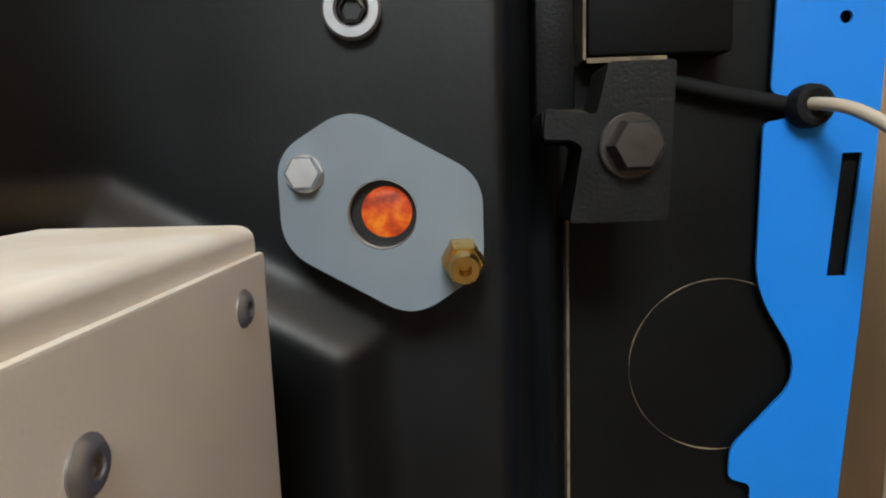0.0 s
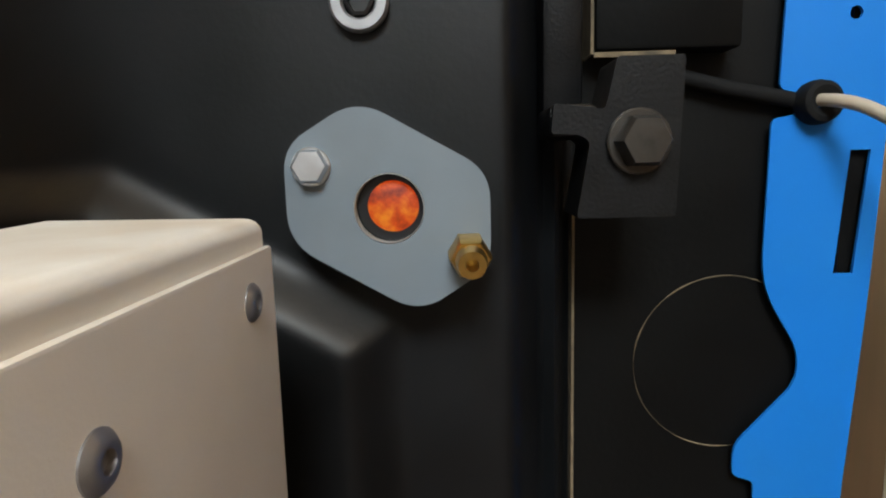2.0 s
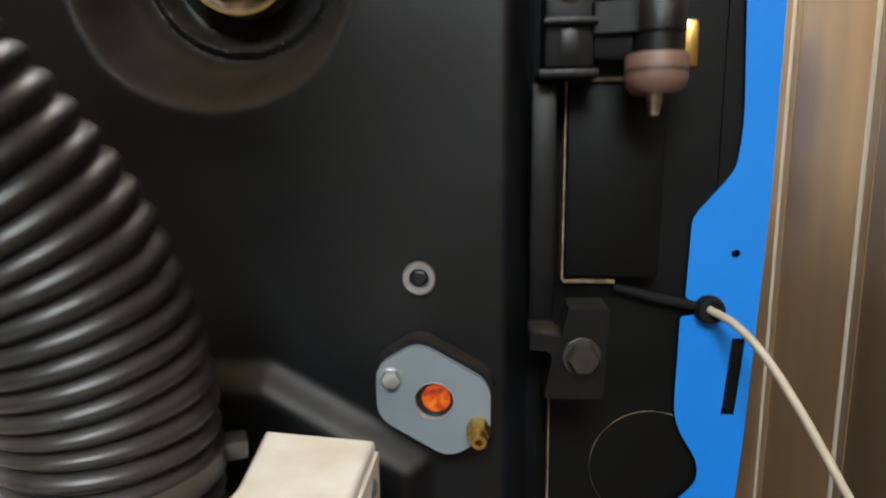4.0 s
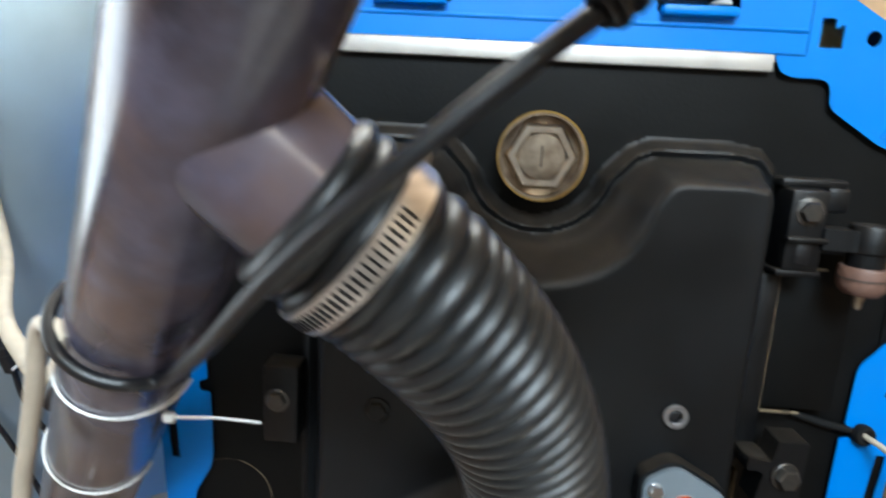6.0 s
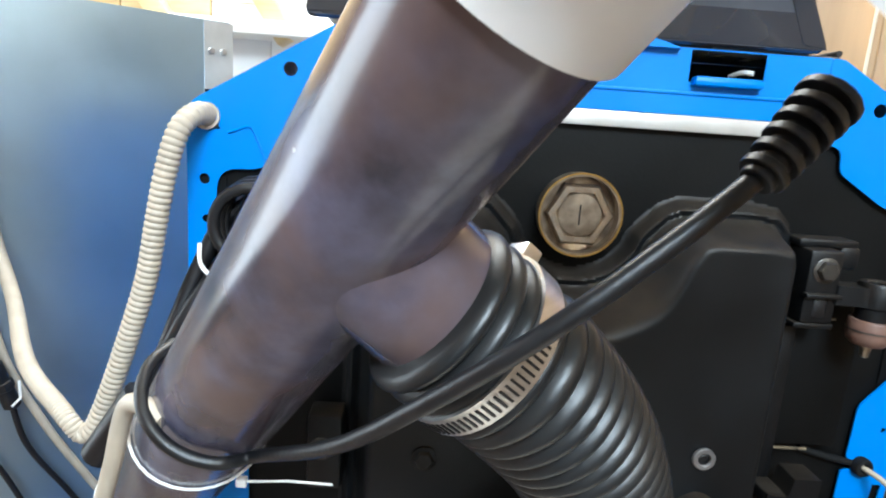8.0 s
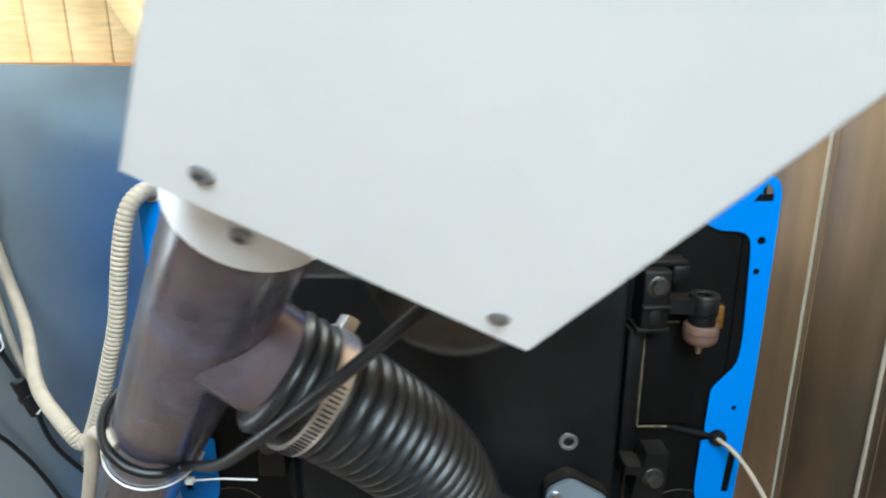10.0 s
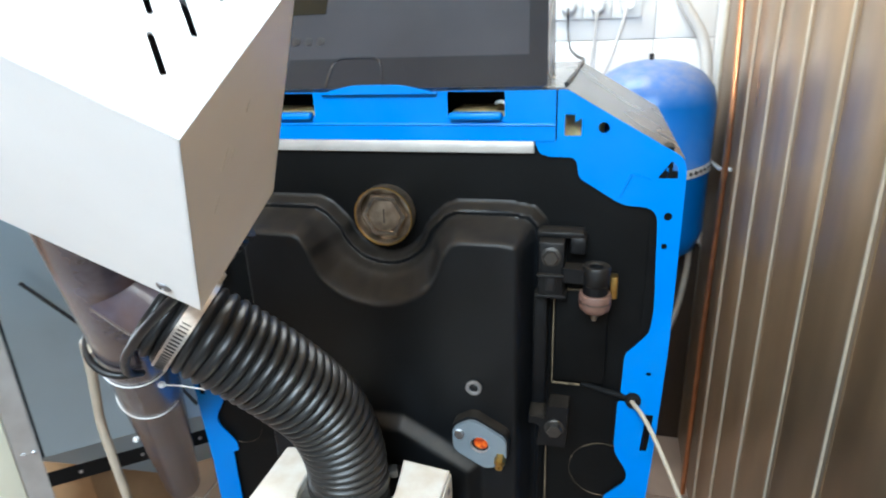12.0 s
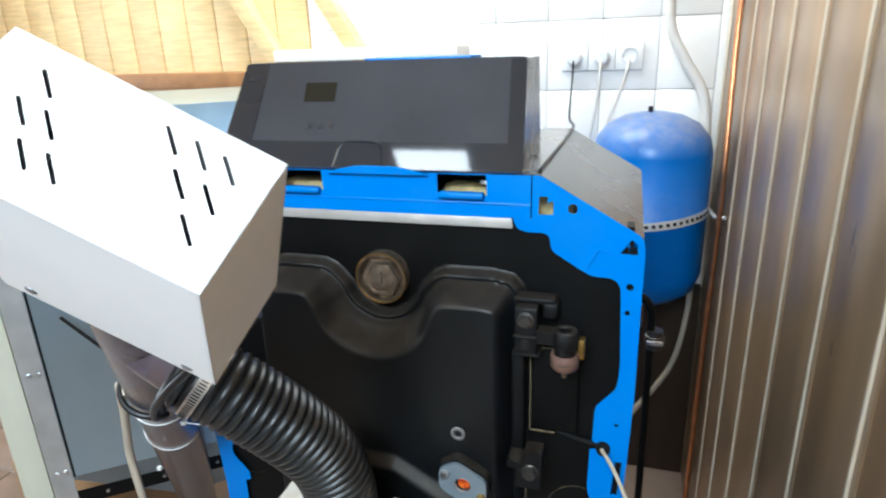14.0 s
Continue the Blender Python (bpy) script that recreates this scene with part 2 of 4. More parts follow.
# ---- helpers of the scene ----


def thing(name, at, label, category, group="", kind=""):
    ob = new(name)
    ob.location = at
    ob.empty_display_size = 0.05
    return tagged(ob, label, category, group, kind)


def part(name, bm, material, parent=None, label="", smooth=True):
    me = bpy.data.meshes.new(name)
    bmesh.ops.recalc_face_normals(bm, faces=bm.faces)
    bm.to_mesh(me)
    bm.free()
    me.materials.append(material)
    if smooth:
        me.shade_smooth()
        me.set_sharp_from_angle(angle=radians(38))
    ob = new(name, me)
    if parent is not None:
        ob.parent = parent
        if parent.type == "EMPTY":
            ob.matrix_parent_inverse = Matrix.Translation(parent.location).inverted()
    return tagged(ob, label)


def solo(name, bm, material, label, category, group="", kind="", smooth=True):
    return tagged(part(name, bm, material, None, "", smooth), label, category, group, kind)


def box(size, m=None, bevel=0.0, segs=2, bm=None):
    """A block with rounded edges; size along its own axes, placed by m."""
    own = bmesh.new()
    bmesh.ops.create_cube(own, size=1.0)
    bmesh.ops.scale(own, vec=size, verts=own.verts)
    if bevel:
        bmesh.ops.bevel(own, geom=own.edges[:] + own.verts[:], offset=bevel, segments=segs, profile=0.5, affect="EDGES")
    if m is not None:
        bmesh.ops.transform(own, matrix=m, verts=own.verts)
    return merged(bm, own)


def span(a, b, bevel=0.0, bm=None):
    """A block from corner a to corner b."""
    c = [(p + q) / 2 for p, q in zip(a, b)]
    return box([abs(p - q) for p, q in zip(a, b)], Matrix.Translation(c), bevel, 2, bm)


def merged(bm, own):
    if bm is None:
        return own
    me = bpy.data.meshes.new("tmp")
    own.to_mesh(me)
    own.free()
    bm.from_mesh(me)
    bpy.data.meshes.remove(me)
    return bm


def aim(p, d):
    """A frame at p whose z runs along d."""
    return Matrix.Translation(p) @ Vector(d).normalized().to_track_quat("Z", "Y").to_matrix().to_4x4()


def lathe(profile, m=None, segs=32, bm=None, close=False):
    """A turned form: profile of (radius, height) about z, placed by m."""
    own = bmesh.new()
    rings = []
    for r, h in profile:
        if r < 1e-6:
            rings.append([own.verts.new((0, 0, h))])
        else:
            rings.append([own.verts.new((r * math.cos(a), r * math.sin(a), h)) for a in (2 * math.pi * i / segs for i in range(segs))])
    for a, b in zip(rings, rings[1:]):
        for i in range(segs):
            j = (i + 1) % segs
            if len(a) == 1 and len(b) > 1:
                own.faces.new((a[0], b[j], b[i]))
            elif len(b) == 1 and len(a) > 1:
                own.faces.new((a[i], a[j], b[0]))
            elif len(a) > 1:
                own.faces.new((a[i], a[j], b[j], b[i]))
    if close:
        a, b = rings[-1], rings[0]
        for i in range(segs):
            j = (i + 1) % segs
            own.faces.new((a[i], a[j], b[j], b[i]))
    if m is not None:
        bmesh.ops.transform(own, matrix=m, verts=own.verts)
    return merged(bm, own)


def rod(p, q, r, segs=20, bevel=0.0, bm=None):
    p, q = Vector(p), Vector(q)
    h = (q - p).length
    e = bevel or min(r * 0.08, h * 0.1)
    return lathe([(0, 0), (r - e, 0), (r, e), (r, h - e), (r - e, h), (0, h)], aim(p, q - p), segs, bm)


def curve_points(points, steps=12):
    """A smooth line through the points (Catmull-Rom)."""
    p = [Vector(v) for v in points]
    p = [p[0] * 2 - p[1]] + p + [p[-1] * 2 - p[-2]]
    out = []
    for a, b, c, d in zip(p, p[1:], p[2:], p[3:]):
        for i in range(steps):
            t = i / steps
            out.append(0.5 * (2 * b + (c - a) * t + (2 * a - 5 * b + 4 * c - d) * t * t + (3 * b - a - 3 * c + d) * t ** 3))
    out.append(p[-2])
    return out


def sweep(line, radius, segs=12, bm=None, caps=True):
    """A round tube along a line; radius is a number or a function of the length run so far."""
    own = bmesh.new()
    line = [Vector(v) for v in line]
    run, side, rings = 0.0, None, []
    for i, p in enumerate(line):
        d = (line[min(i + 1, len(line) - 1)] - line[max(i - 1, 0)]).normalized()
        if side is None:
            side = d.orthogonal().normalized()
        side = (side - d * side.dot(d)).normalized()
        over = d.cross(side)
        if i:
            run += (p - line[i - 1]).length
        r = radius(run) if callable(radius) else radius
        rings.append([own.verts.new(p + (side * math.cos(a) + over * math.sin(a)) * r) for a in (2 * math.pi * k / segs for k in range(segs))])
    for a, b in zip(rings, rings[1:]):
        for k in range(segs):
            j = (k + 1) % segs
            own.faces.new((a[k], a[j], b[j], b[k]))
    if caps:
        own.faces.new(rings[0][::-1])
        own.faces.new(rings[-1])
    return merged(bm, own)


def even(line, step):
    """Points at even steps along a line."""
    out, left = [line[0]], step
    for a, b in zip(line, line[1:]):
        n = (b - a).length
        while left <= n:
            out.append(a.lerp(b, left / n))
            left += step
        left -= n
    return out


def rounded(points, r, n=5):
    """An outline with rounded corners; points of (x, y) or (x, y, own radius)."""
    out, k = [], len(points)
    for i, p in enumerate(points):
        rad = p[2] if len(p) > 2 else r
        c, a, b = Vector(p[:2]), Vector(points[i - 1][:2]), Vector(points[(i + 1) % k][:2])
        u, v = (a - c).normalized(), (b - c).normalized()
        cut = min(rad, (a - c).length * 0.48, (b - c).length * 0.48)
        if cut < 1e-5:
            out.append(c)
            continue
        s, e = c + u * cut, c + v * cut
        for j in range(n + 1):
            t = j / n
            out.append(s * (1 - t) ** 2 + c * 2 * t * (1 - t) + e * t * t)
    return out


def ring_points(x, y, r, n=16):
    return [Vector((x + r * math.cos(2 * math.pi * i / n), y + r * math.sin(2 * math.pi * i / n))) for i in range(n)]


def plate(outline, thick, m, holes=(), bm=None):
    """A flat sheet with real holes: outline in its own x, y; it grows by thick along its own z; placed by m."""
    own = bmesh.new()
    edges = []
    for loop in (outline, *holes):
        vs = [own.verts.new((p[0], p[1], 0)) for p in loop]
        edges += [own.edges.new((a, b)) for a, b in zip(vs, vs[1:] + vs[:1])]
    bmesh.ops.triangle_fill(own, use_beauty=True, use_dissolve=False, edges=edges, normal=(0, 0, 1))
    got = bmesh.ops.extrude_face_region(own, geom=own.faces[:])
    bmesh.ops.translate(own, vec=(0, 0, thick), verts=[v for v in got["geom"] if isinstance(v, bmesh.types.BMVert)])
    bmesh.ops.recalc_face_normals(own, faces=own.faces)
    bmesh.ops.transform(own, matrix=m, verts=own.verts)
    return merged(bm, own)


def front(y):
    """Sheets that stand upright and face the walker: own x, y are world x, z and own z runs towards -y."""
    return Matrix(((1, 0, 0, 0), (0, 0, -1, y), (0, 1, 0, 0), (0, 0, 0, 1)))


def bolt_head(parent, at, d, r, h, material, name="bolt", label="", washer=0.0):
    """A hexagon head with a rounded crown and a washer under it."""
    m = aim(at, d)
    own = lathe([(0, 0), (r, 0), (r, h * 0.72), (r * 0.86, h), (r * 0.3, h * 1.02), (0, h * 1.02)], m, 6)
    if washer:
        lathe([(0, 0), (washer, 0), (washer, h * 0.16), (washer * 0.95, h * 0.22), (0, h * 0.22)], m, 24, own)
    return part(name, own, material, parent, label)


def pan_screw(parent, at, d, r, material, name="screw", label=""):
    """A domed head with a socket in it."""
    m = aim(at, d)
    own = lathe([(0, 0.0004), (r * 0.36, 0.0004), (r * 0.38, r * 0.36), (r * 0.5, r * 0.39), (r * 0.8, r * 0.28), (r, r * 0.08), (r, 0), (0, 0)], m, 20)
    return part(name, own, material, parent, label)

# ---- the room ----
X_R, X_L, Y_B, Y_F, Z_C = 0.55, -2.4, 1.22, -2.4, 2.45

floor = solo("floor", span((X_L - 0.1, Y_F - 0.1, -0.1), (X_R + 0.1, Y_B + 0.1, -0.006)), M_GROUT, "pale grout bed under the floor tiles", "floor", kind="structure")
ceiling = solo("ceiling", plate([(X_L - 0.1, Y_F - 0.1), (X_R + 0.1, Y_F - 0.1), (X_R + 0.1, Y_B + 0.1), (X_L - 0.1, Y_B + 0.1)], 0.12, Matrix.Translation((0, 0, Z_C)), holes=[[(-0.37, -2.18), (0.53, -2.18), (0.53, -1.33), (-0.37, -1.33)], [(-1.17, 0.48), (0.17, 0.48), (0.17, 1.02), (-1.17, 1.02)]]), M_PINE, "yellow pine boarded ceiling with two roof windows", "ceiling", kind="structure", smooth=False)
wall_right = solo("wall_right", span((X_R + 0.012, Y_F - 0.1, 0), (X_R + 0.13, Y_B + 0.1, Z_C)), M_PLASTER, "wall clad with bronze-brown ribbed panels", "wall", kind="structure")
wall_back = solo("wall_back", span((X_L - 0.1, Y_B + 0.008, 0), (X_R + 0.012, Y_B + 0.13, Z_C)), M_GROUT, "back wall with white glazed tiles and pine boards", "wall", kind="structure")
wall_front = solo("wall_front", span((X_L, Y_F - 0.12, 0), (X_R, Y_F, Z_C)), M_GREYWALL, "plain grey painted wall", "wall", kind="structure", smooth=False)
wall_left = solo("wall_left", plate([(Y_F, 0), (Y_B, 0), (Y_B, Z_C), (Y_F, Z_C)], 0.12, Matrix(((0, 0, -1, X_L), (1, 0, 0, 0), (0, 1, 0, 0), (0, 0, 0, 1))), holes=[[(-0.3, 0.02), (0.7, 0.02), (0.7, 2.05), (-0.3, 2.05)]]), M_DOORWOOD, "orange-brown boarded wall with an open doorway", "wall", kind="structure", smooth=False)

# ---- the boiler ----
boiler = thing("boiler", (0, 0.35, 0), "blue-clad pellet boiler with its front cover removed", "boiler")
# black steel front plate behind the blue sheet
part("front_plate", span((-0.318, 0.006, 0.05), (0.318, 0.03, 1.232)), M_PLATE, boiler, "flat black steel front plate")
for sx in (-1, 1):
    # blue side sheets of the front, cut out round the door
    right = [(0.198, 1.292), (0.209, 1.291), (0.327, 1.2225, 0.008), (0.3315, 1.210, 0.006), (0.3315, 1.0, 0.01), (0.326, 0.84, 0.02), (0.320, 0.74, 0.02), (0.318, 0.05, 0.004), (0.283, 0.05, 0.004), (0.280, 0.755, 0.003), (0.270, 0.758, 0.003), (0.270, 0.773, 0.006),
             (0.297, 0.803, 0.02), (0.297, 0.818, 0.02), (0.279, 0.848, 0.014), (0.280, 0.921, 0.003), (0.2905, 0.9225, 0.003), (0.2905, 0.9315, 0.003), (0.2825, 0.9335, 0.003),
             (0.284, 0.987, 0.006), (0.309, 1.017, 0.008), (0.312, 1.045, 0.02), (0.306, 1.168, 0.018), (0.270, 1.169, 0.012), (0.222, 1.199, 0.006), (0.220, 1.221, 0.012), (0.190, 1.221, 0.006),
             (0.180, 1.2245, 0.004), (0.174, 1.238, 0.004), (0.198, 1.238)]
    outline = [(sx * p[0], *p[1:]) for p in right]
    holes = [[Vector((sx * p[0], p[1])) for p in loop] for loop in (
        ring_points(0.2465, 1.2525, 0.0058), ring_points(0.185, 1.244, 0.0048, 12), ring_points(0.317, 1.1585, 0.0046, 12), ring_points(0.316, 1.1245, 0.0034, 12), ring_points(0.3125, 0.9635, 0.0028, 10),
        rounded([(0.303, 1.2), (0.3235, 1.2), (0.3225, 1.212), (0.316, 1.219)], 0.002, 3),
        rounded([(0.206, 1.266), (0.2165, 1.266), (0.2165, 1.258), (0.2235, 1.262), (0.2235, 1.244), (0.206, 1.244)], 0.0012, 2),
        [Vector(p) for p in ((0.314, 0.907), (0.3225, 0.907), (0.3185, 0.853), (0.3100, 0.853))])]
    part("front_sheet", plate(rounded(outline, 0.003), 0.0015, front(0.0015), holes=holes), M_BLUE, boiler, "blue powder-coated sheet with punched holes")
    # dark sheet added behind the side slots so that they look black
    back = [Vector((sx * x, z)) for x, z in ((0.300, 0.05), (0.3165, 0.05), (0.318, 0.74), (0.324, 0.84), (0.3295, 1.0), (0.3295, 1.207), (0.300, 1.207))]
    part("dark_slot_backing", plate(back, 0.0015, front(0.0055)), M_PLATE, boiler)
    # folded relief on the sheet
    part("pressed_tab", sweep([Vector((sx * x, -0.0005, z)) for x, z in ((0.297, 1.198), (0.282, 1.204), (0.277, 1.203), (0.266, 1.178))], 0.0011, 6), M_BLUE, boiler)
    # side walls and sloped roof sheets
    part("side_panel", span((sx * 0.312, 0.004, 0.05), (sx * 0.314, 0.40, 1.21)), M_BLUE, boiler)
    roof = [Vector((sx * x, z)) for x, z in ((0.205, 1.2935), (0.329, 1.2205), (0.329, 1.2185), (0.205, 1.2915))]
    part("roof_sheet", plate(roof, -0.40, front(0.0035)), M_HOUSING, boiler, "dusty grey sloped roof sheet")
# blue top crosspiece with two handle cutouts
top_out = [(-0.1965, 1.238), (0.1965, 1.238), (0.1965, 1.2915), (-0.1965, 1.2915)]
cut = [[Vector(p) for p in rounded([(s * 0.111 - 0.0315, 1.2645), (s * 0.111 + 0.0315, 1.2645), (s * 0.111 + 0.0315, 1.2905), (s * 0.111 - 0.0315, 1.2905)], 0.002, 2)] for s in (-1, 1)]
part("top_sheet", plate(top_out, 0.0015, front(0.0), holes=cut), M_BLUE, boiler, "blue crosspiece with two cutouts")
part("fold", sweep([Vector((-0.196, -0.0015, 1.2555)), Vector((0.196, -0.0015, 1.2555))], 0.0016, 8), M_BLUE, boiler)
for s in (-1, 1):
    part("handle_lip", span((s * 0.111 - 0.029, -0.011, 1.2615), (s * 0.111 + 0.029, 0.002, 1.2695), 0.003), M_BLUE, boiler)
    part("insulation", box((0.10, 0.04, 0.05), Matrix.Translation((s * 0.12, 0.06, 1.2435)), 0.012), M_WOOL, boiler, "yellow mineral wool")
    part("insulation", box((0.05, 0.03, 0.05), Matrix.Translation((s * 0.222, 0.045, 1.245)), 0.008), M_WOOL, boiler, "yellow mineral wool")
tongue = [(-0.070, 1.2895), (0.070, 1.2895), (0.056, 1.2935, 0.01), (0.030, 1.2995, 0.012), (-0.030, 1.2995, 0.012), (-0.056, 1.2935, 0.01)]
part("tongue", plate(rounded(tongue, 0.003, 4), 0.0075, front(-0.0012)), M_BLUE, boiler, "blue curved tongue below the control panel")
part("lever", sweep(curve_points([(0.128, 0.030, 1.2745), (0.134, 0.020, 1.2775), (0.141, 0.014, 1.2765)], 6), 0.0022, 8), M_TIE, boiler, "small white lever inside the cutout")
# added sheet: stands in for the darkness inside the handle cutouts
part("cutout_backing", span((-0.2, 0.088, 1.20), (0.2, 0.090, 1.2905)), M_PLATE, boiler, "dark sheet added behind the cutouts to keep them black")
part("steel_strip", span((-0.174, -0.001, 1.2245), (0.174, 0.005, 1.2375), 0.0008), M_STRIP, boiler, "bare steel strip")
part("back_panel", span((-0.311, 0.398, 0.05), (0.311, 0.401, 1.21)), M_BLUE, boiler)
part("roof", span((-0.2045, 0.004, 1.291), (0.2045, 0.40, 1.2935)), M_HOUSING, boiler)
part("plinth", span((-0.31, 0.03, 0.0), (0.31, 0.39, 0.05), 0.004), M_PLATE, boiler)
# scribed circle, seal strips and small marks on the front plate
def chipped(run):
    return 0.00008 + 0.0006 * max(0.0, noise.noise(Vector((run * 70, 3.1, 0.4))) + 0.35)


for sx in (-1, 1):
    pts = [Vector((sx * 0.266 + 0.041 * math.cos(a), 0.0058, 0.811 + 0.041 * math.sin(a))) for a in (2 * math.pi * k / 160 for k in range(161))]
    part("knockout_ring", sweep(pts, chipped, 6), M_SEAL, boiler, "chipped scribed ring")

# the big screwed plug
plug = part("access_plug", lathe([(0.0, 0.0), (0.034, 0.0), (0.0345, 0.004), (0.033, 0.0075), (0.0305, 0.0085), (0.0, 0.0085)], aim((0, 0.006, 1.15), (0, -1, 0)), 48), M_OLDSTEEL, boiler, "tarnished steel plug with hexagon collar")
part("hexagon", lathe([(0.0, 0.008), (0.0295, 0.008), (0.0295, 0.0155), (0.027, 0.0185), (0.0215, 0.0185), (0.0205, 0.0135), (0.0, 0.0135)], aim((0, 0.006, 1.15), (0, -1, 0)), 6), M_NICKEL, plug, "bright worn hexagon faces")
part("disc", lathe([(0, 0.013), (0.019, 0.013), (0.0195, 0.0155), (0.018, 0.0175), (0.0, 0.0175)], aim((0, 0.006, 1.15), (0, -1, 0)), 32), M_OLDSTEEL, plug)
part("slot", box((0.0012, 0.0006, 0.017), Matrix.Translation((0, -0.0117, 1.15))), M_RUBBER, plug)
part("collar", lathe([(0.0326, 0.004), (0.0352, 0.004), (0.0352, 0.0205), (0.0326, 0.0205)], aim((0, 0.006, 1.15), (0, -1, 0)), 48, close=True), M_OLDSTEEL, plug, "short steel collar round the hexagon")
part("brass_gasket", lathe([(0.0343, 0.0200), (0.0357, 0.0200), (0.0357, 0.0216), (0.0343, 0.0216)], aim((0, 0.006, 1.15), (0, -1, 0)), 48, close=True), M_BRASS, plug, "thin brass gasket ring")

# the pressed black door: a relief with a rounded, stepped rim that dips round the plug


def seg_dist(px, pz, poly):
    best, inside = 1e9, False
    for (ax, az), (bx, bz) in zip(poly, poly[1:] + poly[:1]):
        dx, dz = bx - ax, bz - az
        t = max(0.0, min(1.0, ((px - ax) * dx + (pz - az) * dz) / (dx * dx + dz * dz)))
        best = min(best, (px - ax - t * dx) ** 2 + (pz - az - t * dz) ** 2)
        if (az > pz) != (bz > pz) and px < (bx - ax) * (pz - az) / (bz - az) + ax:
            inside = not inside
    return math.sqrt(best) * (1 if inside else -1)


def step(a, b, t):
    t = max(0.0, min(1.0, (t - a) / (b - a)))
    return t * t * (3 - 2 * t)


half = [(0.0, 1.0985)] + [(0.052 * math.sin(a), 1.15 - 0.0515 * math.cos(a)) for a in (radians(d) for d in range(15, 76, 15))]
half += [(0.0585, 1.146), (0.071, 1.159), (0.087, 1.166), (0.148, 1.1665), (0.175, 1.162), (0.187, 1.149), (0.192, 1.130), (0.192, 0.56)]
DOOR = half + [(-x, z) for x, z in half[::-1] if x > 0]
BOSS = [(s * x, z) for s, pts in ((1, [(0.026, 0.909), (0.125, 0.852), (0.125, 0.56)]), (-1, [(0.125, 0.56), (0.125, 0.852), (0.026, 0.909)])) for x, z in pts]


def door_relief(x, z):
    d = seg_dist(x, z, DOOR)
    y = 0.004 - 0.018 * step(-0.001, 0.006, d) - 0.011 * step(0.011, 0.017, d) + 0.007 * step(0.006, 0.011, d)
    wide = 0.029 + 0.017 * (1 - step(0.055, 0.105, abs(x)))
    y -= 0.040 * step(0.014, wide, d)
    b = seg_dist(x, z, BOSS)
    return y - 0.014 * step(0.0, 0.020, b) if d > 0.01 else y


own = bmesh.new()
NX, NZ = 190, 280
XS, ZS = [-0.196 + 0.392 * i / NX for i in range(NX + 1)], [0.56 + 0.619 * j / NZ for j in range(NZ + 1)]
height = np.array([[door_relief(x, z) for x in XS] for z in ZS])
for _ in range(2):
    height[1:-1, 1:-1] = (height[1:-1, 1:-1] * 2 + height[:-2, 1:-1] + height[2:, 1:-1] + height[1:-1, :-2] + height[1:-1, 2:]) / 6
grid = [[own.verts.new((x, height[j, i], z)) for i, x in enumerate(XS)] for j, z in enumerate(ZS)]
for a, b in zip(grid, grid[1:]):
    for i in range(NX):
        quad = (a[i], a[i + 1], b[i + 1], b[i])
        if min(v.co.y for v in quad) < 0.0036:
            own.faces.new(quad)
bmesh.ops.delete(own, geom=[v for v in own.verts if not v.link_faces], context="VERTS")
door = part("door", own, M_BLACK, boiler, "pressed black door with a stepped dusty rim")
for poly in door.data.polygons:
    poly.use_smooth = True
part("door_back", span((-0.19, 0.003, 0.5), (0.19, 0.0055, 1.09)), M_PLATE, boiler)
# worn edges of the gap beside the door
part("seal_edge", span((0.2002, -0.012, 0.948), (0.2015, 0.006, 1.072)), M_SEAL, boiler, "worn bare edge")
part("seal_edge", span((0.2015, -0.013, 0.9465), (0.234, -0.0115, 0.9485)), M_SEAL, boiler)
part("seal_edge", span((0.1945, -0.004, 0.56), (0.1957, 0.004, 0.885)), M_SEAL, boiler)
part("side_plate", span((0.2025, -0.010, 0.9495), (0.262, 0.0055, 1.085), 0.002), M_PLATE, boiler)
# black cable to the grommet, its shadow taken into the same thick tube
part("rib", sweep([Vector((0.236, 0.002, 0.941)), Vector((0.262, 0.001, 0.934)), Vector((0.292, 0.001, 0.928))], 0.0034, 14), M_GROMMET, boiler)

# sight glass flange
flange_out = [(0.0915, 0.9125, 0.008), (0.115, 0.9265, 0.010), (0.1555, 0.9035, 0.009), (0.1555, 0.8735, 0.008), (0.1325, 0.8585, 0.010), (0.0915, 0.882, 0.010)]
bigger = [(0.1235 + (x - 0.1235) * 1.07, 0.8925 + (z - 0.8925) * 1.09, r) for x, z, r in flange_out]
part("flange_boss", plate(rounded(bigger, 0.008, 6), 0.018, front(-0.055)), M_BLACK, boiler, "dusty black raised seat")
flange = part("sight_flange", plate(rounded(flange_out, 0.008, 7), 0.005, front(-0.0735), holes=[ring_points(0.1238, 0.8925, 0.0112, 40)]), M_FLANGE, boiler, "grey hexagonal flange plate round the sight glass")
part("bore", lathe([(0.0112, 0.0), (0.0112, 0.0045), (0.0108, 0.005), (0.0108, 0.0)], aim((0.1238, -0.0735, 0.8925), (0, -1, 0)), 40, close=True), M_STRIP, flange)
part("seal_ring", lathe([(0.0082, 0.0), (0.0112, 0.0), (0.0112, 0.0014), (0.0082, 0.0014)], aim((0.1248, -0.0735, 0.893), (0, -1, 0)), 36, close=True), M_RUBBER, flange)
part("fire_view", lathe([(0.0, 0.0020), (0.005, 0.0017), (0.0084, 0.0010), (0.0084, 0.0002), (0, 0.0002)], aim((0.1248, -0.0735, 0.893), (0, -1, 0)), 32), M_FIRE, flange, "glowing orange fire behind glass")
